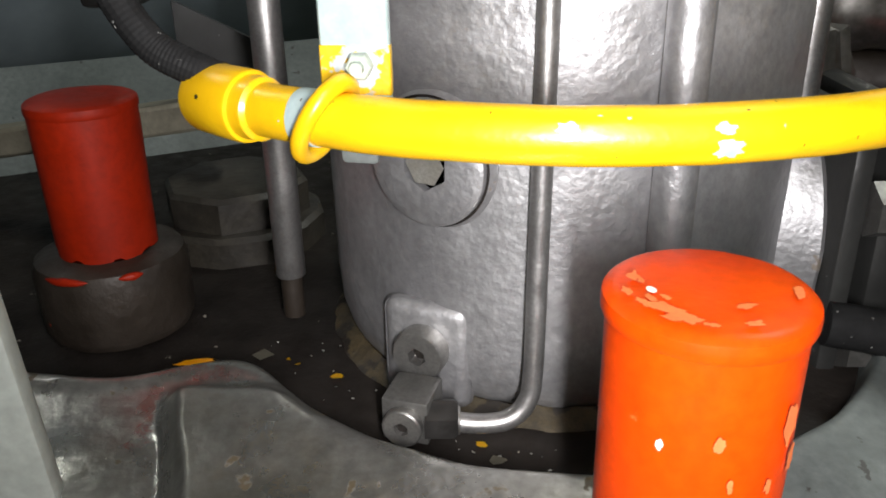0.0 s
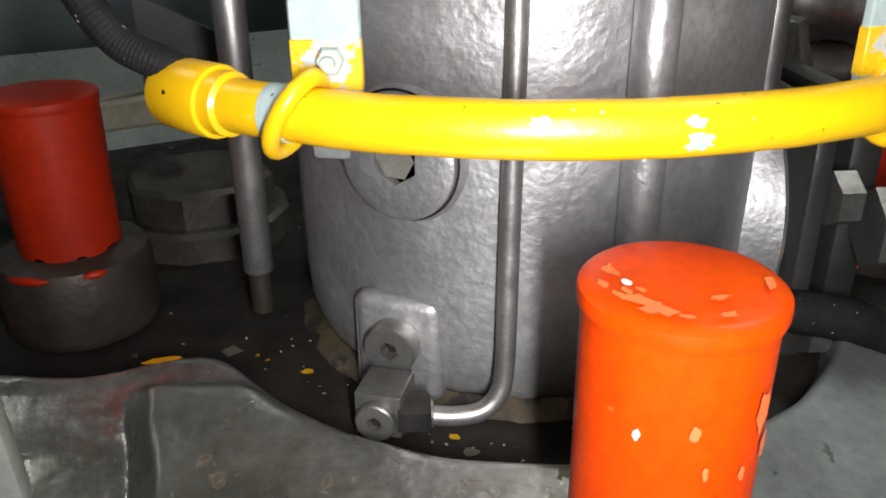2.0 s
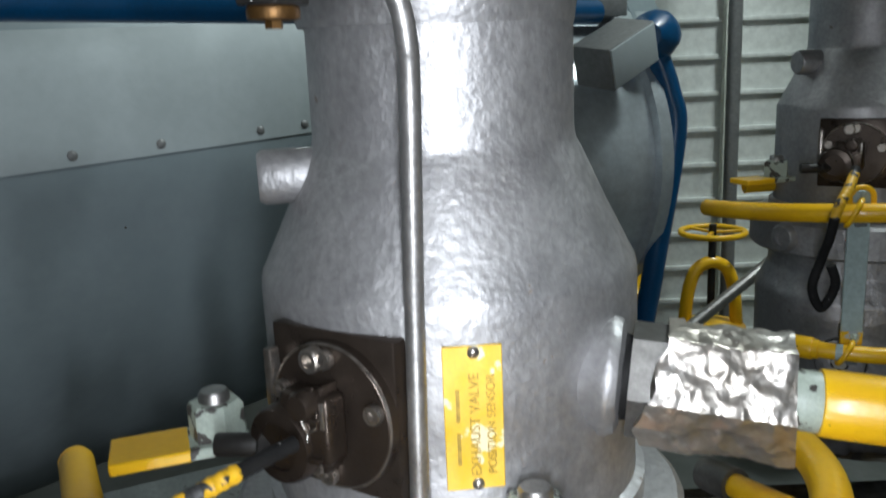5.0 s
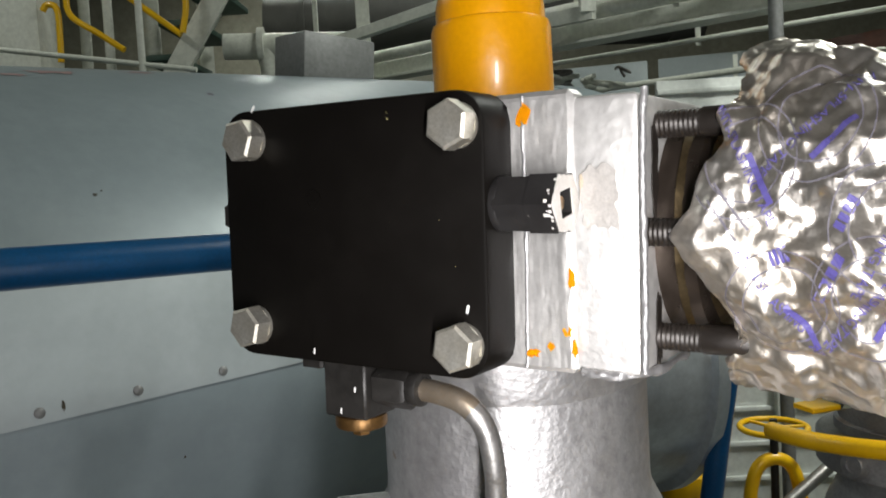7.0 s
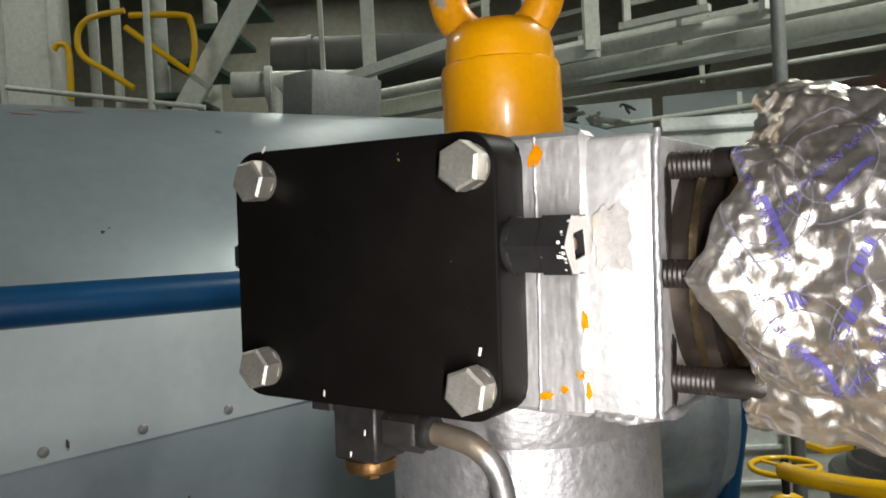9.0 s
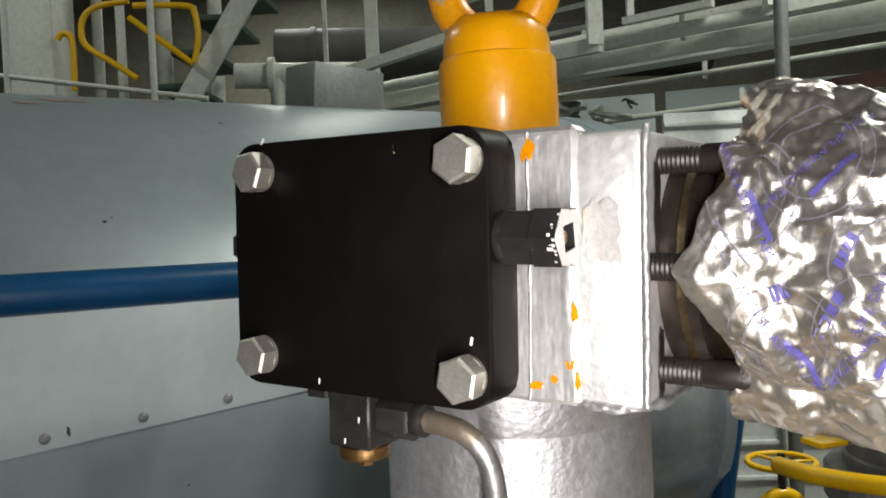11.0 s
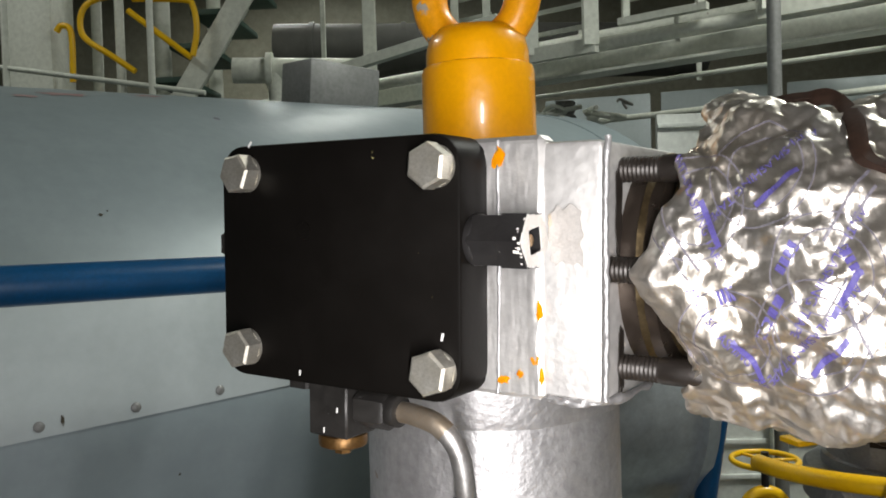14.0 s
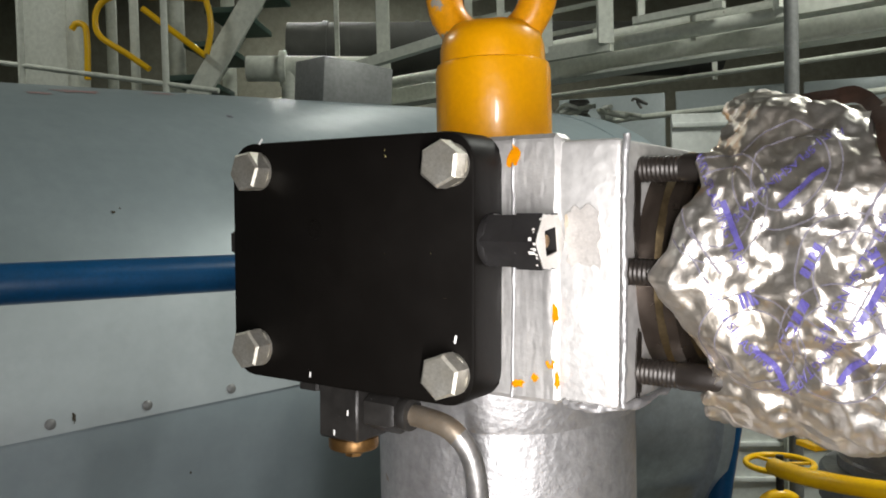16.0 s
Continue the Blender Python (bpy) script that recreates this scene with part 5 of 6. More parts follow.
def receiver():
    """Long clad drum behind the valves."""
    R, zc = 1.0, 1.09
    axis = FRONT + Vector((-0.7071, 0.7071, 0)) * R + Vector((0, 0, zc))
    m = Matrix.Translation(axis) @ RUN.to_track_quat("Z", "Y").to_matrix().to_4x4()
    t = thing("gas_receiver", m, "long exhaust receiver drum clad in grey galvanised sheet", "receiver")
    part("shell", lathe([(R - 0.02, -4), (R, -3.99), (R, 2.60), (R - 0.02, 2.62), (0, 2.62)], 360), CLAD, t)
    side = m.to_3x3().inverted() @ Vector((0.7071, -0.7071, 0))
    a0 = math.degrees(math.atan2(side.y, side.x))
    upv = m.to_3x3().inverted() @ Vector((0, 0, 1))
    sgn = 1 if (math.cos(radians(a0 + 90)) * upv.x + math.sin(radians(a0 + 90)) * upv.y) > 0 else -1

    def at(el, s, out=0.0):
        a = radians(a0 + sgn * el)
        return Vector(((R + out) * math.cos(a), (R + out) * math.sin(a), s))

    # overlapping upper sheet with its riveted edge
    bm = bmesh.new()
    rows = []
    cuts = [-4 + 6.55 * k / 24 for k in range(25)]
    for el, out in [(5.2, 0.0)] + [(5.2 + 1.0 * i, 0.005) for i in range(19)] + [(23.2, 0.0)]:
        rows.append([bm.verts.new(at(el, s, out)) for s in cuts])
    for a, b in zip(rows, rows[1:]):
        for k in range(24):
            bm.faces.new((a[k], a[k + 1], b[k + 1], b[k]))
    bmesh.ops.recalc_face_normals(bm, faces=bm.faces)
    part("lap_sheet", bm, CLAD_LIGHT, t, "slightly lighter riveted lap sheet with torch light in its colour")
    rivet = None
    for k in range(14):
        s = -1.6 + 0.215 * k + (0.07 if k % 4 == 1 else 0)
        q = Matrix.Translation(at(6.6, s, 0.004)) @ (at(6.6, s) - Vector((0, 0, s))).to_track_quat("Z", "Y").to_matrix().to_4x4()
        if rivet is None:
            rivet = part("rivet", lathe([(0.012, -0.001), (0.012, 0.003), (0.007, 0.006), (0, 0.007)], 16), GREY_BOX, t, "grey rivet", q)
        else:
            twin(rivet, t, q, "grey rivet")
    for s in (-1.45, 2.35):
        part("band", lathe([(R + 0.001, s), (R + 0.006, s + 0.004), (R + 0.006, s + 0.04), (R + 0.001, s + 0.044)], 160), CLAD, t)
    # red stains and dark specks on the sheet
    rnd = random.Random(31)
    for el, s, w, h, material, label in ((71, 0.02, 0.10, 1.6, STAIN, "pale red stain"), (74, 0.30, 0.06, 1.2, STAIN, "pale red stain"), (68, -0.10, 0.05, 0.8, STAIN, "pale red stain"), (35, -0.08, 0.007, 0.3, INK_BLACK, "dark speck"), (35.6, -0.06, 0.003, 0.2, INK_BLACK, "dark speck"), (60, 0.42, 0.012, 0.7, INK_GREY, "small dent mark"), (6.9, -0.26, 0.005, 0.9, INK_BLACK, "marker stroke"), (-4, 0.0, 0.004, 0.3, INK_BLACK, "dark speck")):
        bm = bmesh.new()
        c = bm.verts.new(at(el, s, 0.0064 if el < 23 and el > 5 else 0.0015))
        rim = []
        for k in range(22):
            f, q = 2 * math.pi * k / 22, rnd.uniform(0.45, 1.1)
            rim.append(bm.verts.new(at(el + h * q * math.sin(f), s + w * q * math.cos(f), 0.0064 if el < 23 and el > 5 else 0.0015)))
        for k in range(22):
            bm.faces.new((c, rim[k], rim[(k + 1) % 22]))
        bmesh.ops.recalc_face_normals(bm, faces=bm.faces)
        part("stain", bm, material, t, label)
    return t


receiver()


def branch_bell():
    """Flanged end of the next valve's gas branch, clad like the receiver."""
    t = thing("gas_branch", pose(0.62, 3.05, 1.02) @ pose(0, 0, 0, 0, 90, 22), "clad round end of an exhaust gas branch with a rim", "duct")
    part("shell", lathe([(0.50, -0.5), (0.50, 0.0), (0.53, 0.005), (0.53, 0.05), (0.51, 0.06), (0.44, 0.10), (0.25, 0.14), (0, 0.15)], 80), GALV_LIT, t)
    part("tab", box(-0.56, -0.48, -0.30, 0.0, -0.25, 0.03, 0.004), GREY_BOX, t, "grey bracket plate")


branch_bell()


def hand_rail():
    t = thing("hand_rail", pose(0, 0, 0), "thick blue-painted tubular hand rail before the receiver", "hand rail")
    a, b = Vector((-1.55, 0.82, 1.527)), Vector((0.62, 2.62, 1.505))
    part("rail", tube([a, a.lerp(b, 0.5), b], 0.040, 28), BLUE, t)
    c = Vector((0.82, 2.66, 1.43))
    part("joint", rough_up(lathe([(0.0, -0.085), (0.04, -0.08), (0.075, -0.03), (0.08, 0.0), (0.075, 0.03), (0.04, 0.08), (0.0, 0.085)], 32), 0.004, 0.03), BLUE, t, "", pose(*c, 90, 0, -30))
    part("post", tube(spline([c + Vector((0, 0, -0.04)), c + Vector((0.05, 0, -0.18)), c + Vector((0.07, 0, -0.33)), c + Vector((0.0, 0, -0.8)), c + Vector((-0.06, 0, -1.25)), c + Vector((-0.06, 0, -2.0))], 8), 0.036, 24), BLUE, t)


hand_rail()


def junction_box():
    t = thing("junction_box", pose(0.66, 2.50, 1.37) @ pose(0, 0, 0, 8, -22, 38), "grey sheet junction box fixed below the hand rail", "box")
    part("case", box(-0.11, 0.11, -0.07, 0.07, -0.055, 0.075, 0.006, 2), GREY_BOX, t)
    part("cover", box(-0.105, 0.105, -0.076, -0.068, -0.05, 0.07, 0.003), CLAD_LIGHT, t)


junction_box()



# ---- gas outlet side of the valve ----
def outlet_flange():
    t = thing("gas_outlet", pose(0, 0, 0), "silver-painted gas outlet with a dark bolted flange", "outlet")
    part("outlet_boss", rough_up(lathe([(0.135, 0.12), (0.140, 0.26), (0.146, 0.30), (0.154, 0.335), (0.162, 0.365), (0.167, 0.380), (0.164, 0.385), (0.0, 0.385)], 72), 0.0015, 0.03), SILVER, t, "", pose(0, 0.935, 0.385, 0, 90, 0))
    part("flange_plate", box(0.386, 0.408, 0.745, 1.08, 0.18, 0.54, 0.006, 2), MACHINE, t, "dark oily flange plate")
    part("mating_flange", box(0.438, 0.475, 0.775, 1.08, 0.18, 0.54, 0.010, 2), MACHINE, t, "dark mating flange")
    nut = part("nut", hexa(0.050, 0, 0.026), NUT_GREY, t, "dull grey hexagon nut", pose(0.409, 0.748, 0.452, 0, 90, 0))
    twin(nut, t, pose(0.409, 0.752, 0.30, 0, 90, 0), "dark hexagon nut")
    part("union_nut", joined(hexa(0.074, 0, 0.052), rod(0.026, 0.045, 0.075, 28, 0.002)), NUT_GREY, t, "large dull grey union nut", pose(0.447, 0.735, 0.425, 0, 90, -6))
    part("sleeve", rod(0.021, 0.06, 0.115, 28, 0.002), GREEN_NUT, t, "pale grey sleeve", pose(0.447, 0.735, 0.425, 0, 92, -6))
    part("yellow_pipe", rod(0.0225, 0.10, 0.60, 28, 0.002), YELLOW, t, "yellow pipe", pose(0.447, 0.735, 0.425, 0, 94, -6))
    stub = rough_up(tube(spline([(0.385, 0.742, 0.330), (0.42, 0.735, 0.326), (0.465, 0.728, 0.316), (0.50, 0.722, 0.302)], 6), 0.024, 24), 0.001, 0.02)
    part("black_stub", stub, RUBBER, t, "black chipped pipe stub")


outlet_flange()


def lagging_bundle():
    t = thing("pipe_lagging", pose(0.45, 1.02, 0.28), "crumpled dark foil lagging behind the valve", "lagging")
    bm = lathe([(0.02, 0), (0.05, 0.03), (0.06, 0.10), (0.055, 0.18), (0.045, 0.25), (0.03, 0.30), (0, 0.31)], 48)
    part("foil", rough_up(rough_up(bm, 0.02, 0.03), 0.008, 0.012), LAGGING, t, "", None, 25)
    t = thing("lagged_pipe", pose(0, 0, 0), "thick pipe lagged with dull silver foil", "pipe")
    bm = tube(spline([(0.50, 1.20, 0.585), (0.66, 1.17, 0.575), (0.9, 1.12, 0.555), (1.3, 1.05, 0.53)], 10), 0.058, 28)
    part("lagging", rough_up(rough_up(bm, 0.010, 0.05), 0.004, 0.02), LAGGING, t, "", None, 30)
    t = thing("lagged_pipe", pose(0, 0, 0), "thick pipe lagged with brown stained wrap", "pipe")
    bm = tube(spline([(0.55, 1.25, 0.47), (0.75, 1.18, 0.46), (1.0, 1.10, 0.44), (1.4, 1.0, 0.42)], 10), 0.075, 28)
    part("lagging", rough_up(bm, 0.012, 0.05), NUT_DARK, t, "", None, 30)


lagging_bundle()


def side_plate():
    t = thing("cover_plate", pose(-0.33, 0.455, 0.30) @ pose(0, 0, 0, 0, -3, 12), "pale grey painted plate with dirty edge beside the cover", "plate")
    part("plate", box(-0.06, 0.055, -0.012, 0.012, 0.05, 0.26, 0.004, 2), PALE_PLATE, t)


side_plate()


def back_clutter():
    """Parts behind the valve, low and in shade."""
    t = thing("support_bar", pose(0, 0, 0), "dirty beige square bar behind the stud caps", "bar")
    part("bar", bar((-0.95, 1.27, 0.355), (-0.30, 1.19, 0.455), 0.05, 0.045, 0.006), BEIGE, t)
    t = thing("pipe_flange", pose(-0.31, 1.14, 0.272), "dark oily octagonal flange block on the cover", "flange")
    low = part("lower_disc", lathe([(0.125, 0), (0.125, 0.035), (0.118, 0.042), (0, 0.042)], 12), OLIVE_DIRT, t)
    part("upper_disc", lathe([(0.105, 0.042), (0.105, 0.085), (0.098, 0.092), (0, 0.092)], 8), OLIVE_DIRT, t)
    t = thing("bracket", pose(-0.34, 1.22, 0.46), "dark triangular bracket with a bolt", "bracket")
    part("web", moved(lathe([(0.10, -0.012), (0.10, 0.012)], 3), pose(0, 0, 0.06, 90, 0, 20)), MACHINE, t)
    part("bolt", hexa(0.035, 0, 0.05), BLACK_STEEL, t, "", pose(0.05, -0.03, 0.0, 70, 0, 20))
    t = thing("deck_plate", pose(0, 0, 0), "grey sheet plate lying below the receiver", "plate")
    part("sheet", moved(box(-1.0, 0.55, -0.02, 0.42, -0.004, 0.004, 0.001), pose(-0.55, 1.42, 0.17, 38, 0, 25)), DIRTY_GREY, t)
    t = thing("bolt_clamp", pose(-0.40, 1.04, 0.62), "grey bolted pipe clamp beside the rod", "clamp")
    part("block", box(-0.035, 0.035, -0.03, 0.03, 0, 0.07, 0.008, 2), MACHINE, t)
    part("bolt", joined(hexa(0.022, 0.0, 0.016), rod(0.008, 0, 0.05, 16)), BOLT, t, "", pose(0.03, -0.03, 0.02, 60, 0, 30))


back_clutter()


def paint_flakes():
    """Loose flakes of yellow and grey paint on the cover."""
    random.seed(5)
    t = thing("paint_flakes", pose(0, 0, 0), "loose flakes of yellow and pale paint on the oily cover", "flakes", kind="stuff")
    for material, n, big in ((YELLOW, 14, 0.0042), (WHITE, 45, 0.0014), (BEIGE, 4, 0.010)):
        bm = bmesh.new()
        for _ in range(n):
            a, r = random.uniform(-75, 30), random.uniform(0.262, 0.36)
            x, y = CX + r * math.sin(radians(a)), CY - r * math.cos(radians(a))
            sz = big * random.uniform(0.4, 1.5)
            k = random.randint(4, 6)
            vs = [bm.verts.new((x + sz * random.uniform(0.6, 1.6) * math.cos(2 * math.pi * i / k), y + sz * random.uniform(0.5, 1.1) * math.sin(2 * math.pi * i / k), BASE - 0.0035 + random.uniform(0, 0.002))) for i in range(k)]
            bm.faces.new(vs)
        bmesh.ops.solidify(bm, geom=bm.faces[:], thickness=0.0008)
        part("flakes", bm, material, t)


paint_flakes()


# ---- hall beyond the receiver ----
def stairway():
    t = thing("stairway", pose(0, 0, 0), "steep white steel stairway with dark green treads", "stairs")
    part("stringer", bar((-1.80, 5.0, 2.30), (-0.95, 5.0, 3.62), 0.03, 0.14, 0.004), WHITE, t)
    part("stringer", bar((-2.10, 5.7, 2.30), (-1.25, 5.7, 3.62), 0.03, 0.14, 0.004), WHITE, t)
    tread = None
    for k in range(6):
        x, z = -1.95 + 0.14 * k, 2.36 + 0.205 * k
        if tread is None:
            tread = part("tread", box(-0.12, 0.12, -0.34, 0.36, -0.018, 0.018, 0.003), GREEN, t, "dark green tread", pose(x, 5.36, z))
        else:
            twin(tread, t, pose(x, 5.36, z), "dark green tread")
    for pts in ([(-1.99, 3.07), (-2.17, 3.05), (-2.26, 3.0), (-2.29, 2.91), (-2.26, 2.81), (-2.10, 2.70), (-1.96, 2.60)], [(-1.96, 3.04), (-1.64, 3.02), (-1.585, 2.97), (-1.57, 2.83), (-1.60, 2.68)], [(-1.99, 2.97), (-1.80, 2.82), (-1.61, 2.67)], [(-2.44, 2.86), (-2.41, 2.895), (-2.36, 2.88), (-2.345, 2.80), (-2.35, 2.55)]):
        part("hand_rail", tube(spline([(x, 4.9, z) for x, z in pts], 6), 0.019, 14), YELLOW, t, "yellow tubular hand rail")


stairway()


def white_rail():
    t = thing("guard_rail", pose(0, 0, 0), "thin white guard rail before the stairway", "guard rail")
    part("rail", tube([(-2.6, 4.2, 2.545), (-1.30, 4.2, 2.335)], 0.014, 12), WHITE, t)
    for x, z0 in ((-2.36, 2.2), (-1.58, 2.05)):
        part("post", tube([(x, 4.2, z0), (x, 4.2, 3.3)], 0.018, 12), WHITE, t)


white_rail()


def upright_white(name, x, y, w, d, z0, z1, label, category, grp=""):
    o = part(name, box(-w / 2, w / 2, -d / 2, d / 2, z0, z1, 0.008), WHITE)
    o.matrix_basis = pose(x, y, 0)
    tagged(o, label, category, grp)
    return o


upright_white("pillar", -2.66, 5.1, 0.32, 0.30, -0.62, 4.6, "wide white-painted steel pillar", "pillar")
for x, y, r in ((-2.42, 5.4, 0.035), (-2.22, 5.3, 0.03), (-2.05, 5.6, 0.055), (-1.78, 5.9, 0.05)):
    o = part("riser_pipe", rod(r, -0.62, 4.6, 20), WHITE)
    o.matrix_basis = pose(x, y, 0)
    tagged(o, "thin white vertical pipe", "pipe", "riser pipes")


def sheet_box():
    t = thing("sheet_metal_box", Matrix.Translation((-0.52, 3.42, 2.05)) @ pose(0, 0, 0, 0, 4, 0) @ pose(0, 0, 0, 0, 0, 45), "plain grey sheet metal box on top of the receiver", "box")
    part("box", box(-0.16, 0.19, -0.10, 0.12, 0, 0.245, 0.006, 2), GREY_BOX, t)
    part("base", box(-0.17, 0.20, -0.11, 0.13, -0.03, 0.006, 0.003), GREY_BOX, t)


sheet_box()


def overhead():
    """Girder, pipes and hanging frames across the hall."""
    d = Vector((0.807, -0.590, 0.0))
    o = Vector((0.48, 5.0, 0.0))

    def at(s, z, back=0.0):
        return o + d * s + Vector((0.59, 0.807, 0)) * back + Vector((0, 0, z))

    t = thing("girder", pose(0, 0, 0), "cream-painted deck girder crossing the hall", "girder")
    part("web", bar(at(-2.6, 2.53, 0.1), at(3.2, 2.53, 0.1), 0.02, 0.12), WHITE, t)
    part("lower_flange", bar(at(-2.6, 2.465, 0.06), at(3.2, 2.465, 0.06), 0.16, 0.018), WHITE, t)
    for z, r, bk, lab in ((2.615, 0.040, 0.0, "cream pipe along the girder"), (2.42, 0.014, 0.3, "thin cream pipe below the girder"), (2.72, 0.03, 0.7, "cream pipe behind the hanging frames"), (2.95, 0.05, 1.2, "cream pipe under the deck head"), (2.30, 0.02, 0.9, "thin cream pipe below the girder")):
        q = thing("service_pipe", pose(0, 0, 0), lab, "pipe", "service pipes")
        part("pipe", tube([at(-2.6, z, bk), at(0.4, z, bk), at(3.2, z, bk)], r, 18), WHITE, q)
        for k in range(4):
            part("hanger", bar(at(-1.6 + 1.25 * k, z - r - 0.02, bk), at(-1.6 + 1.25 * k, z + 0.1, bk), 0.03, 0.006), WHITE, q)
    for s0, s1, z0, w in ((-0.55, -0.30, 2.66, 0.05), (0.02, 0.42, 2.60, 0.085), (0.64, 1.06, 2.70, 0.04), (1.40, 2.25, 2.62, 0.085)):
        q = thing("hanging_frame", pose(0, 0, 0), "white square-tube frame hanging from the deck head", "frame", "hanging frames")
        for sx in (s0, s1):
            part("post", bar(at(sx, z0, -0.08), at(sx, 4.6, -0.08), w, w), WHITE, q)
        part("rail", bar(at(s0 - 0.04, z0, -0.08), at(s1 + 0.04, z0, -0.08), 0.05, w), WHITE, q)
        for k in range(3):
            part("rung", bar(at(s0, z0 + 0.13 + 0.13 * k, -0.03), at(s1, z0 + 0.13 + 0.13 * k, -0.03), 0.02, 0.025), WHITE, q)
    q = thing("cross_beam", pose(0, 0, 0), "white diagonal beam under the deck head", "beam")
    part("beam", bar((-0.75, 4.9, 2.55), (0.25, 4.6, 2.75), 0.06, 0.06), WHITE, q)
    part("post", bar((-0.53, 5.0, 2.5), (-0.53, 5.0, 4.6), 0.075, 0.075), WHITE, q)
    q = thing("flanged_pipe", pose(0, 0, 0), "thick cream pipe with a flange behind the box", "pipe")
    part("pipe", tube([(-1.5, 5.4, 2.68), (-0.6, 5.5, 2.66)], 0.085, 24), WHITE, q)
    part("flange", tube([(-1.28, 5.42, 2.675), (-1.24, 5.425, 2.675)], 0.12, 24), WHITE, q)
    part("hanger", bar((-0.9, 5.46, 2.72), (-0.9, 5.46, 4.6), 0.03, 0.03), WHITE, q)
    part("drop", tube([(-1.22, 5.4, 2.66), (-1.22, 5.4, 2.0)], 0.05, 18), WHITE, q)
    q = thing("duct", pose(0, 0, 0), "dark wide ventilation duct under the deck head", "duct")
    part("shell", tube([(-1.5, 6.6, 3.05), (2.0, 6.9, 3.0)], 0.22, 24), DARK, q)
    for k in range(5):
        a = Vector((-1.5, 6.6, 3.05)).lerp(Vector((2.0, 6.9, 3.0)), 0.08 + 0.21 * k)
        part("joint_band", tube([a, a + Vector((0.04, 0.0034, -0.0006))], 0.235, 24), DARK, q, "dark joint band")
    q = thing("cabinet_wall", pose(0, 0, 0), "grey-green panelled cabinets along the bulkhead", "cabinet")
    for k in range(6):
        part("panel", box(-0.40, 0.40, -0.02, 0.02, -0.62, 2.55, 0.01, 2), CLAD_LIGHT, q, "", pose(0.2 + 0.84 * k, 6.6 - 0.25 * k, 0, 0, 0, -16))
    q = thing("cable_bundle", pose(0, 0, 0), "untidy foil and cable bundle under the girder", "cables")
    random.seed(9)
    for k in range(9):
        p = at(random.uniform(-0.3, 0.5), random.uniform(2.26, 2.36), random.uniform(0.1, 0.5))
        pts = [p + Vector((random.uniform(-0.14, 0.14), random.uniform(-0.08, 0.08), random.uniform(-0.035, 0.035))) for _ in range(5)]
        part("cable", tube(spline(pts, 6), random.uniform(0.008, 0.022), 10), LAGGING if k % 2 else WHITE, q)


overhead()


def panel_wall():
    t = thing("white_screen", pose(0, 0, 0), "white-painted screen of ribbed panels", "screen")
    part("sheet", box(1.05, 3.6, 4.30, 4.34, -0.62, 2.15, 0.004), PANEL_WHITE, t)
    rib = None
    for k in range(15):
        q = pose(2.3, 4.29, -0.5 + 0.185 * k)
        if rib is None:
            rib = part("rib", box(-1.25, 1.25, -0.012, 0.012, -0.012, 0.012, 0.003), PANEL_WHITE, t, "", q)
        else:
            twin(rib, t, q)
    for x in (1.62, 2.15, 2.7):
        part("post", box(-0.03, 0.03, -0.05, 0.0, -0.62, 2.15, 0.004), WHITE, t, "", pose(x, 4.28, 0))
    o = part("riser_pipe", rod(0.032, -0.62, 4.6, 20), GREY_BOX)
    o.matrix_basis = pose(1.50, 3.85, 0)
    tagged(o, "grey vertical pipe before the screen", "pipe", "riser pipes")


panel_wall()


def gate_valve(x, y, z, s, label):
    t = thing("gate_valve", pose(x, y, z) @ Matrix.Diagonal((s, s, s, 1)), label, "valve", "gate valves")
    part("hand_wheel", tube([Vector((0.115 * math.cos(2 * math.pi * k / 36), 0.115 * math.sin(2 * math.pi * k / 36), 0)) for k in range(36)], 0.011, 12, closed=True), YELLOW, t, "yellow hand wheel")
    for k in range(3):
        part("spoke", bar((0, 0, 0), (0.115 * math.cos(2.1 * k), 0.115 * math.sin(2.1 * k), 0), 0.014, 0.010), YELLOW, t)
    part("stem", rod(0.014, -0.30, 0.03, 16), BLACK_STEEL, t)
    pts = spline([(-0.10, 0, -0.36), (-0.085, 0, -0.22), (-0.055, 0, -0.14), (0, 0, -0.115), (0.055, 0, -0.14), (0.085, 0, -0.22), (0.10, 0, -0.36)], 6)
    part("yoke", tube(pts, 0.024, 14), YELLOW, t, "yellow yoke")
    part("body", rough_up(lathe([(0.10, -0.75), (0.13, -0.70), (0.13, -0.60), (0.09, -0.55), (0.09, -0.45), (0.13, -0.42), (0.13, -0.36), (0.05, -0.34), (0, -0.34)], 32), 0.003, 0.05), YELLOW, t)


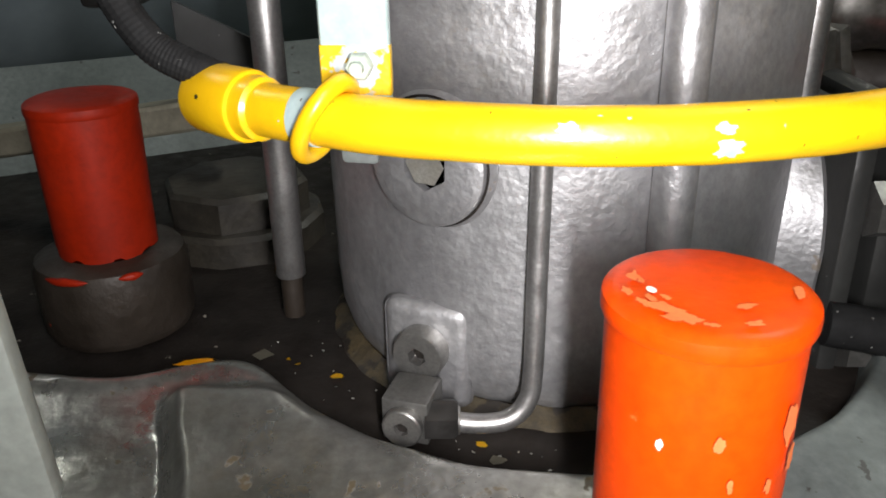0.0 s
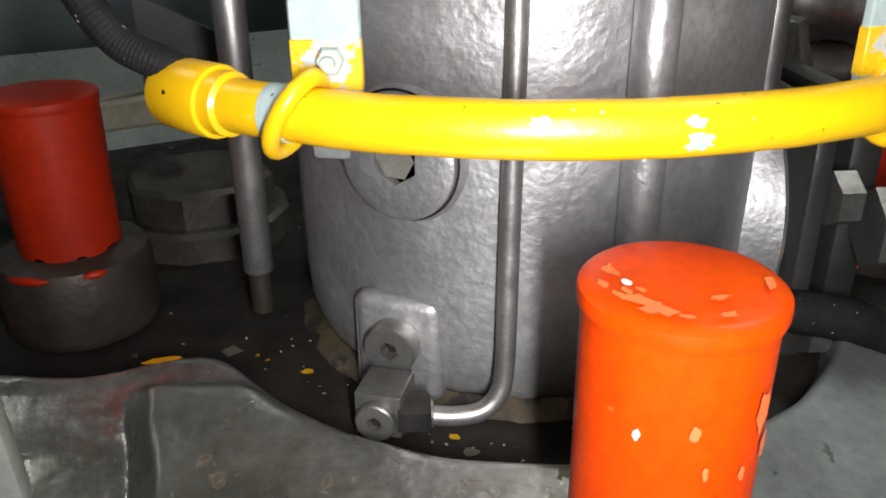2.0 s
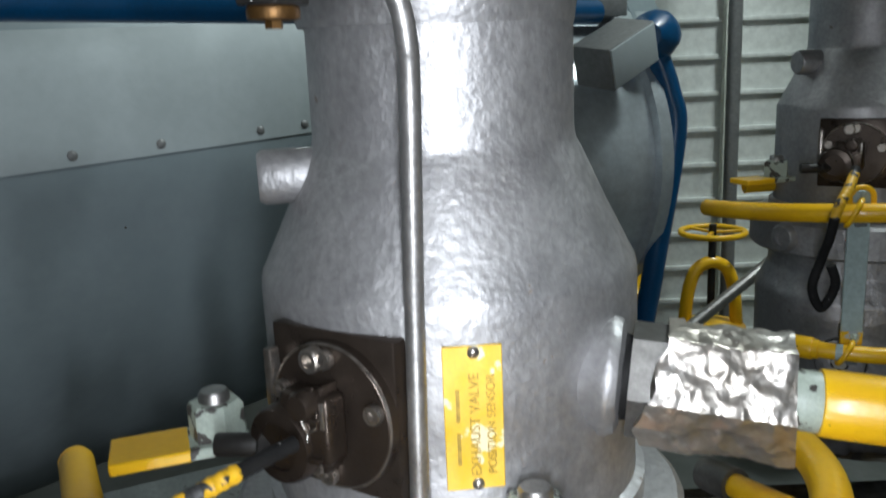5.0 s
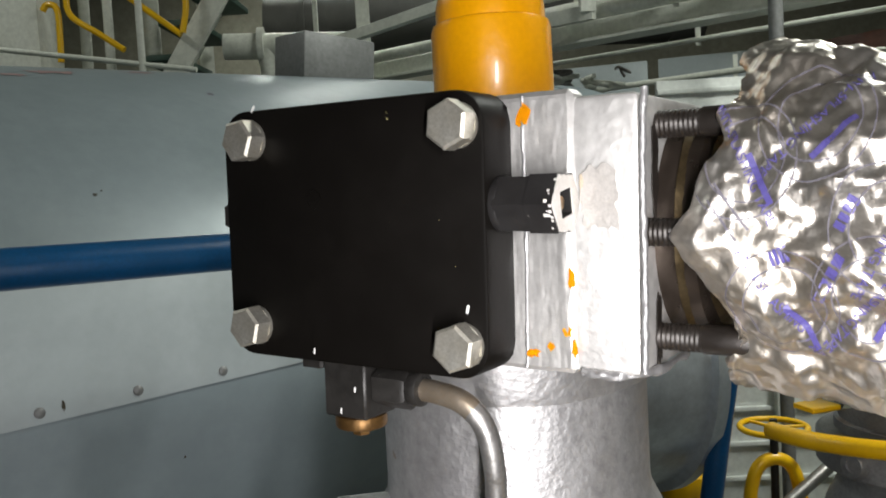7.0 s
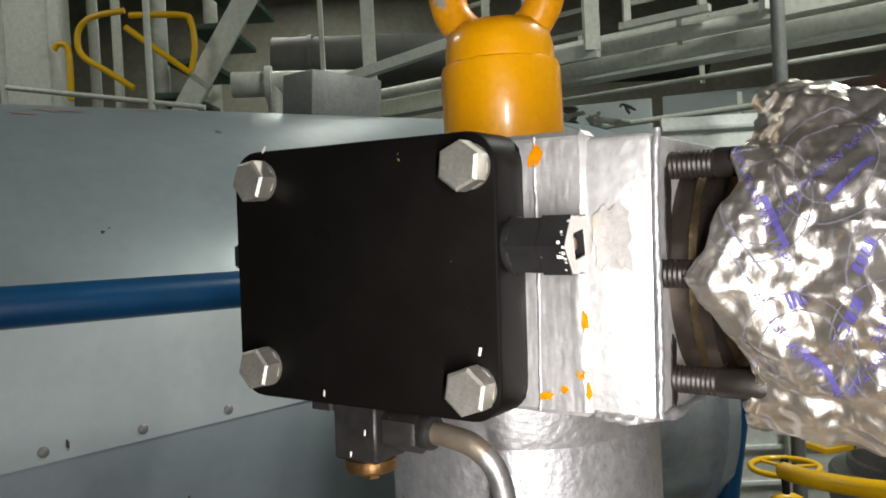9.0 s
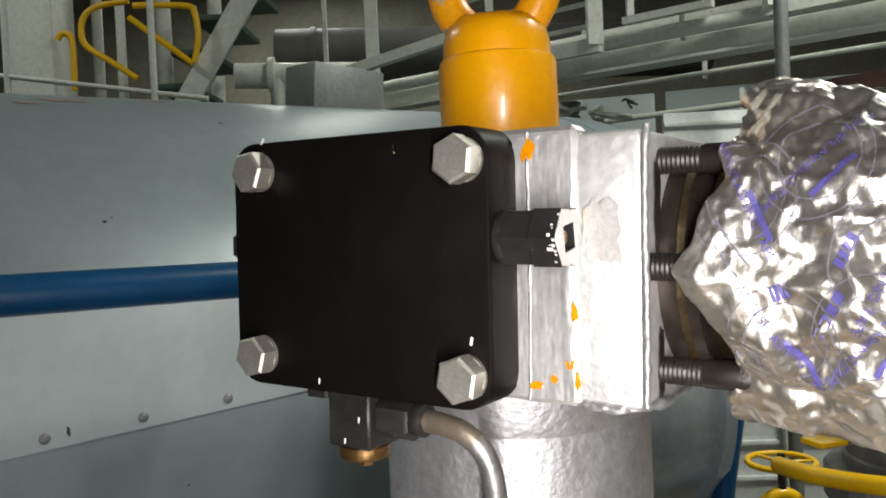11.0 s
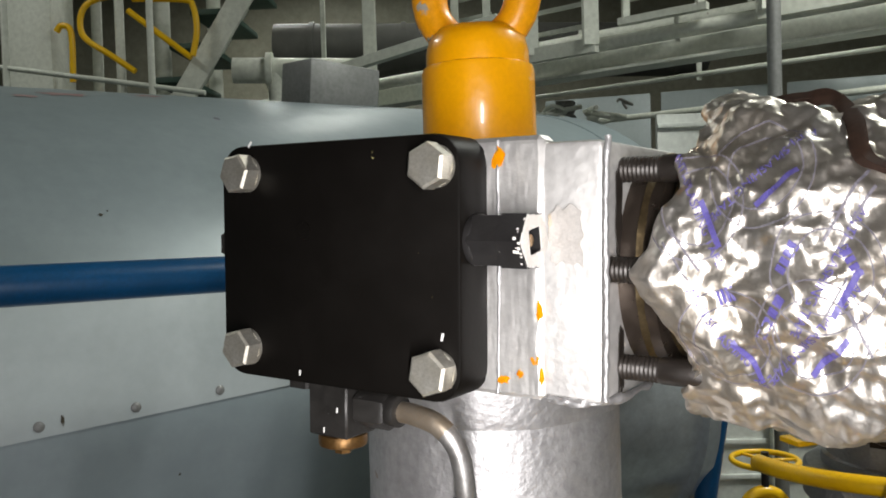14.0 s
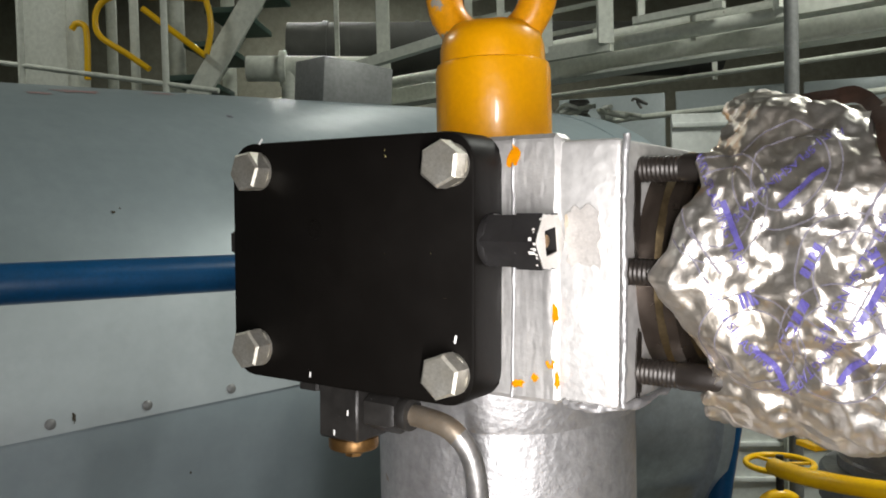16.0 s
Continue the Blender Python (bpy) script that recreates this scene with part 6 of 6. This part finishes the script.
gate_valve(1.12, 2.95, 0.72, 1.0, "yellow gate valve with hand wheel and yoke")
gate_valve(0.98, 3.7, 0.85, 0.9, "yellow gate valve standing behind another")
gate_valve(1.75, 3.5, 0.62, 1.0, "yellow gate valve beside the screen")


def strut():
    t = thing("stay_pipe", pose(0, 0, 0), "short slanting steel stay pipe", "pipe")
    part("pipe", tube([(0.98, 2.75, 0.42), (1.38, 2.9, 0.66)], 0.022, 18), STEEL, t)


strut()

# ---- the next cylinder along the engine ----
def next_cylinder():
    sh = Matrix.Translation(NEXT)
    for ob in (valve, sensor, plate, lower_ring, *straps, *clamps):
        copy_thing(ob, sh @ ob.matrix_basis)
    ring = ring_pipe("ring_pipe", 0.936, -84, 128, 0.0215, (), 0.10, "yellow upper ring pipe round the next exhaust valve")
    ring.matrix_basis = sh @ ring.matrix_basis


next_cylinder()


def neighbour_cable():
    """Cable that hangs from the next valve's sensor over its ring pipe."""
    hose("hose", [(1.01, 1.72, 1.11), (0.965, 1.66, 1.075), (0.932, 1.63, 1.043), (0.923, 1.64, 0.977), (0.918, 1.66, 0.928), (0.902, 1.66, 0.867), (0.924, 1.66, 0.821), (0.951, 1.66, 0.870), (0.939, 1.66, 0.915)], 0.010, RUBBER, "black cable with yellow spiral wrap hanging from the next sensor", (0.05, 0.30, WRAP, "chipped yellow spiral wrap"), 12)


neighbour_cable()


# ---- what moves ----
def motions():
    """The indicator pin strokes out of its housing with every turn of the engine."""
    stroke = ((-0.17, -0.004), (-0.115, 0.009), (-0.06, 0.0168), (0.0, 0.0180), (0.06, 0.0166), (0.10, 0.0140), (0.15, 0.0095), (0.21, -0.004))
    peaks = [7.25 - 0.692 * k for k in range(10, 0, -1)] + [7.25, 7.95, 8.65, 9.34, 10.03, 10.73, 11.42, 12.11, 12.79, 13.46, 14.17, 14.85, 15.54]
    rows = [(0.0, -0.004)] + [(p + dt, x) for p in peaks for dt, x in stroke if p + dt > 0.05] + [(16.0, -0.004)]
    walk(indicator_pin, [(t, pose(0.1892 + x, -0.249, 0.0235, 0, 90, 0)) for t, x in rows])


motions()
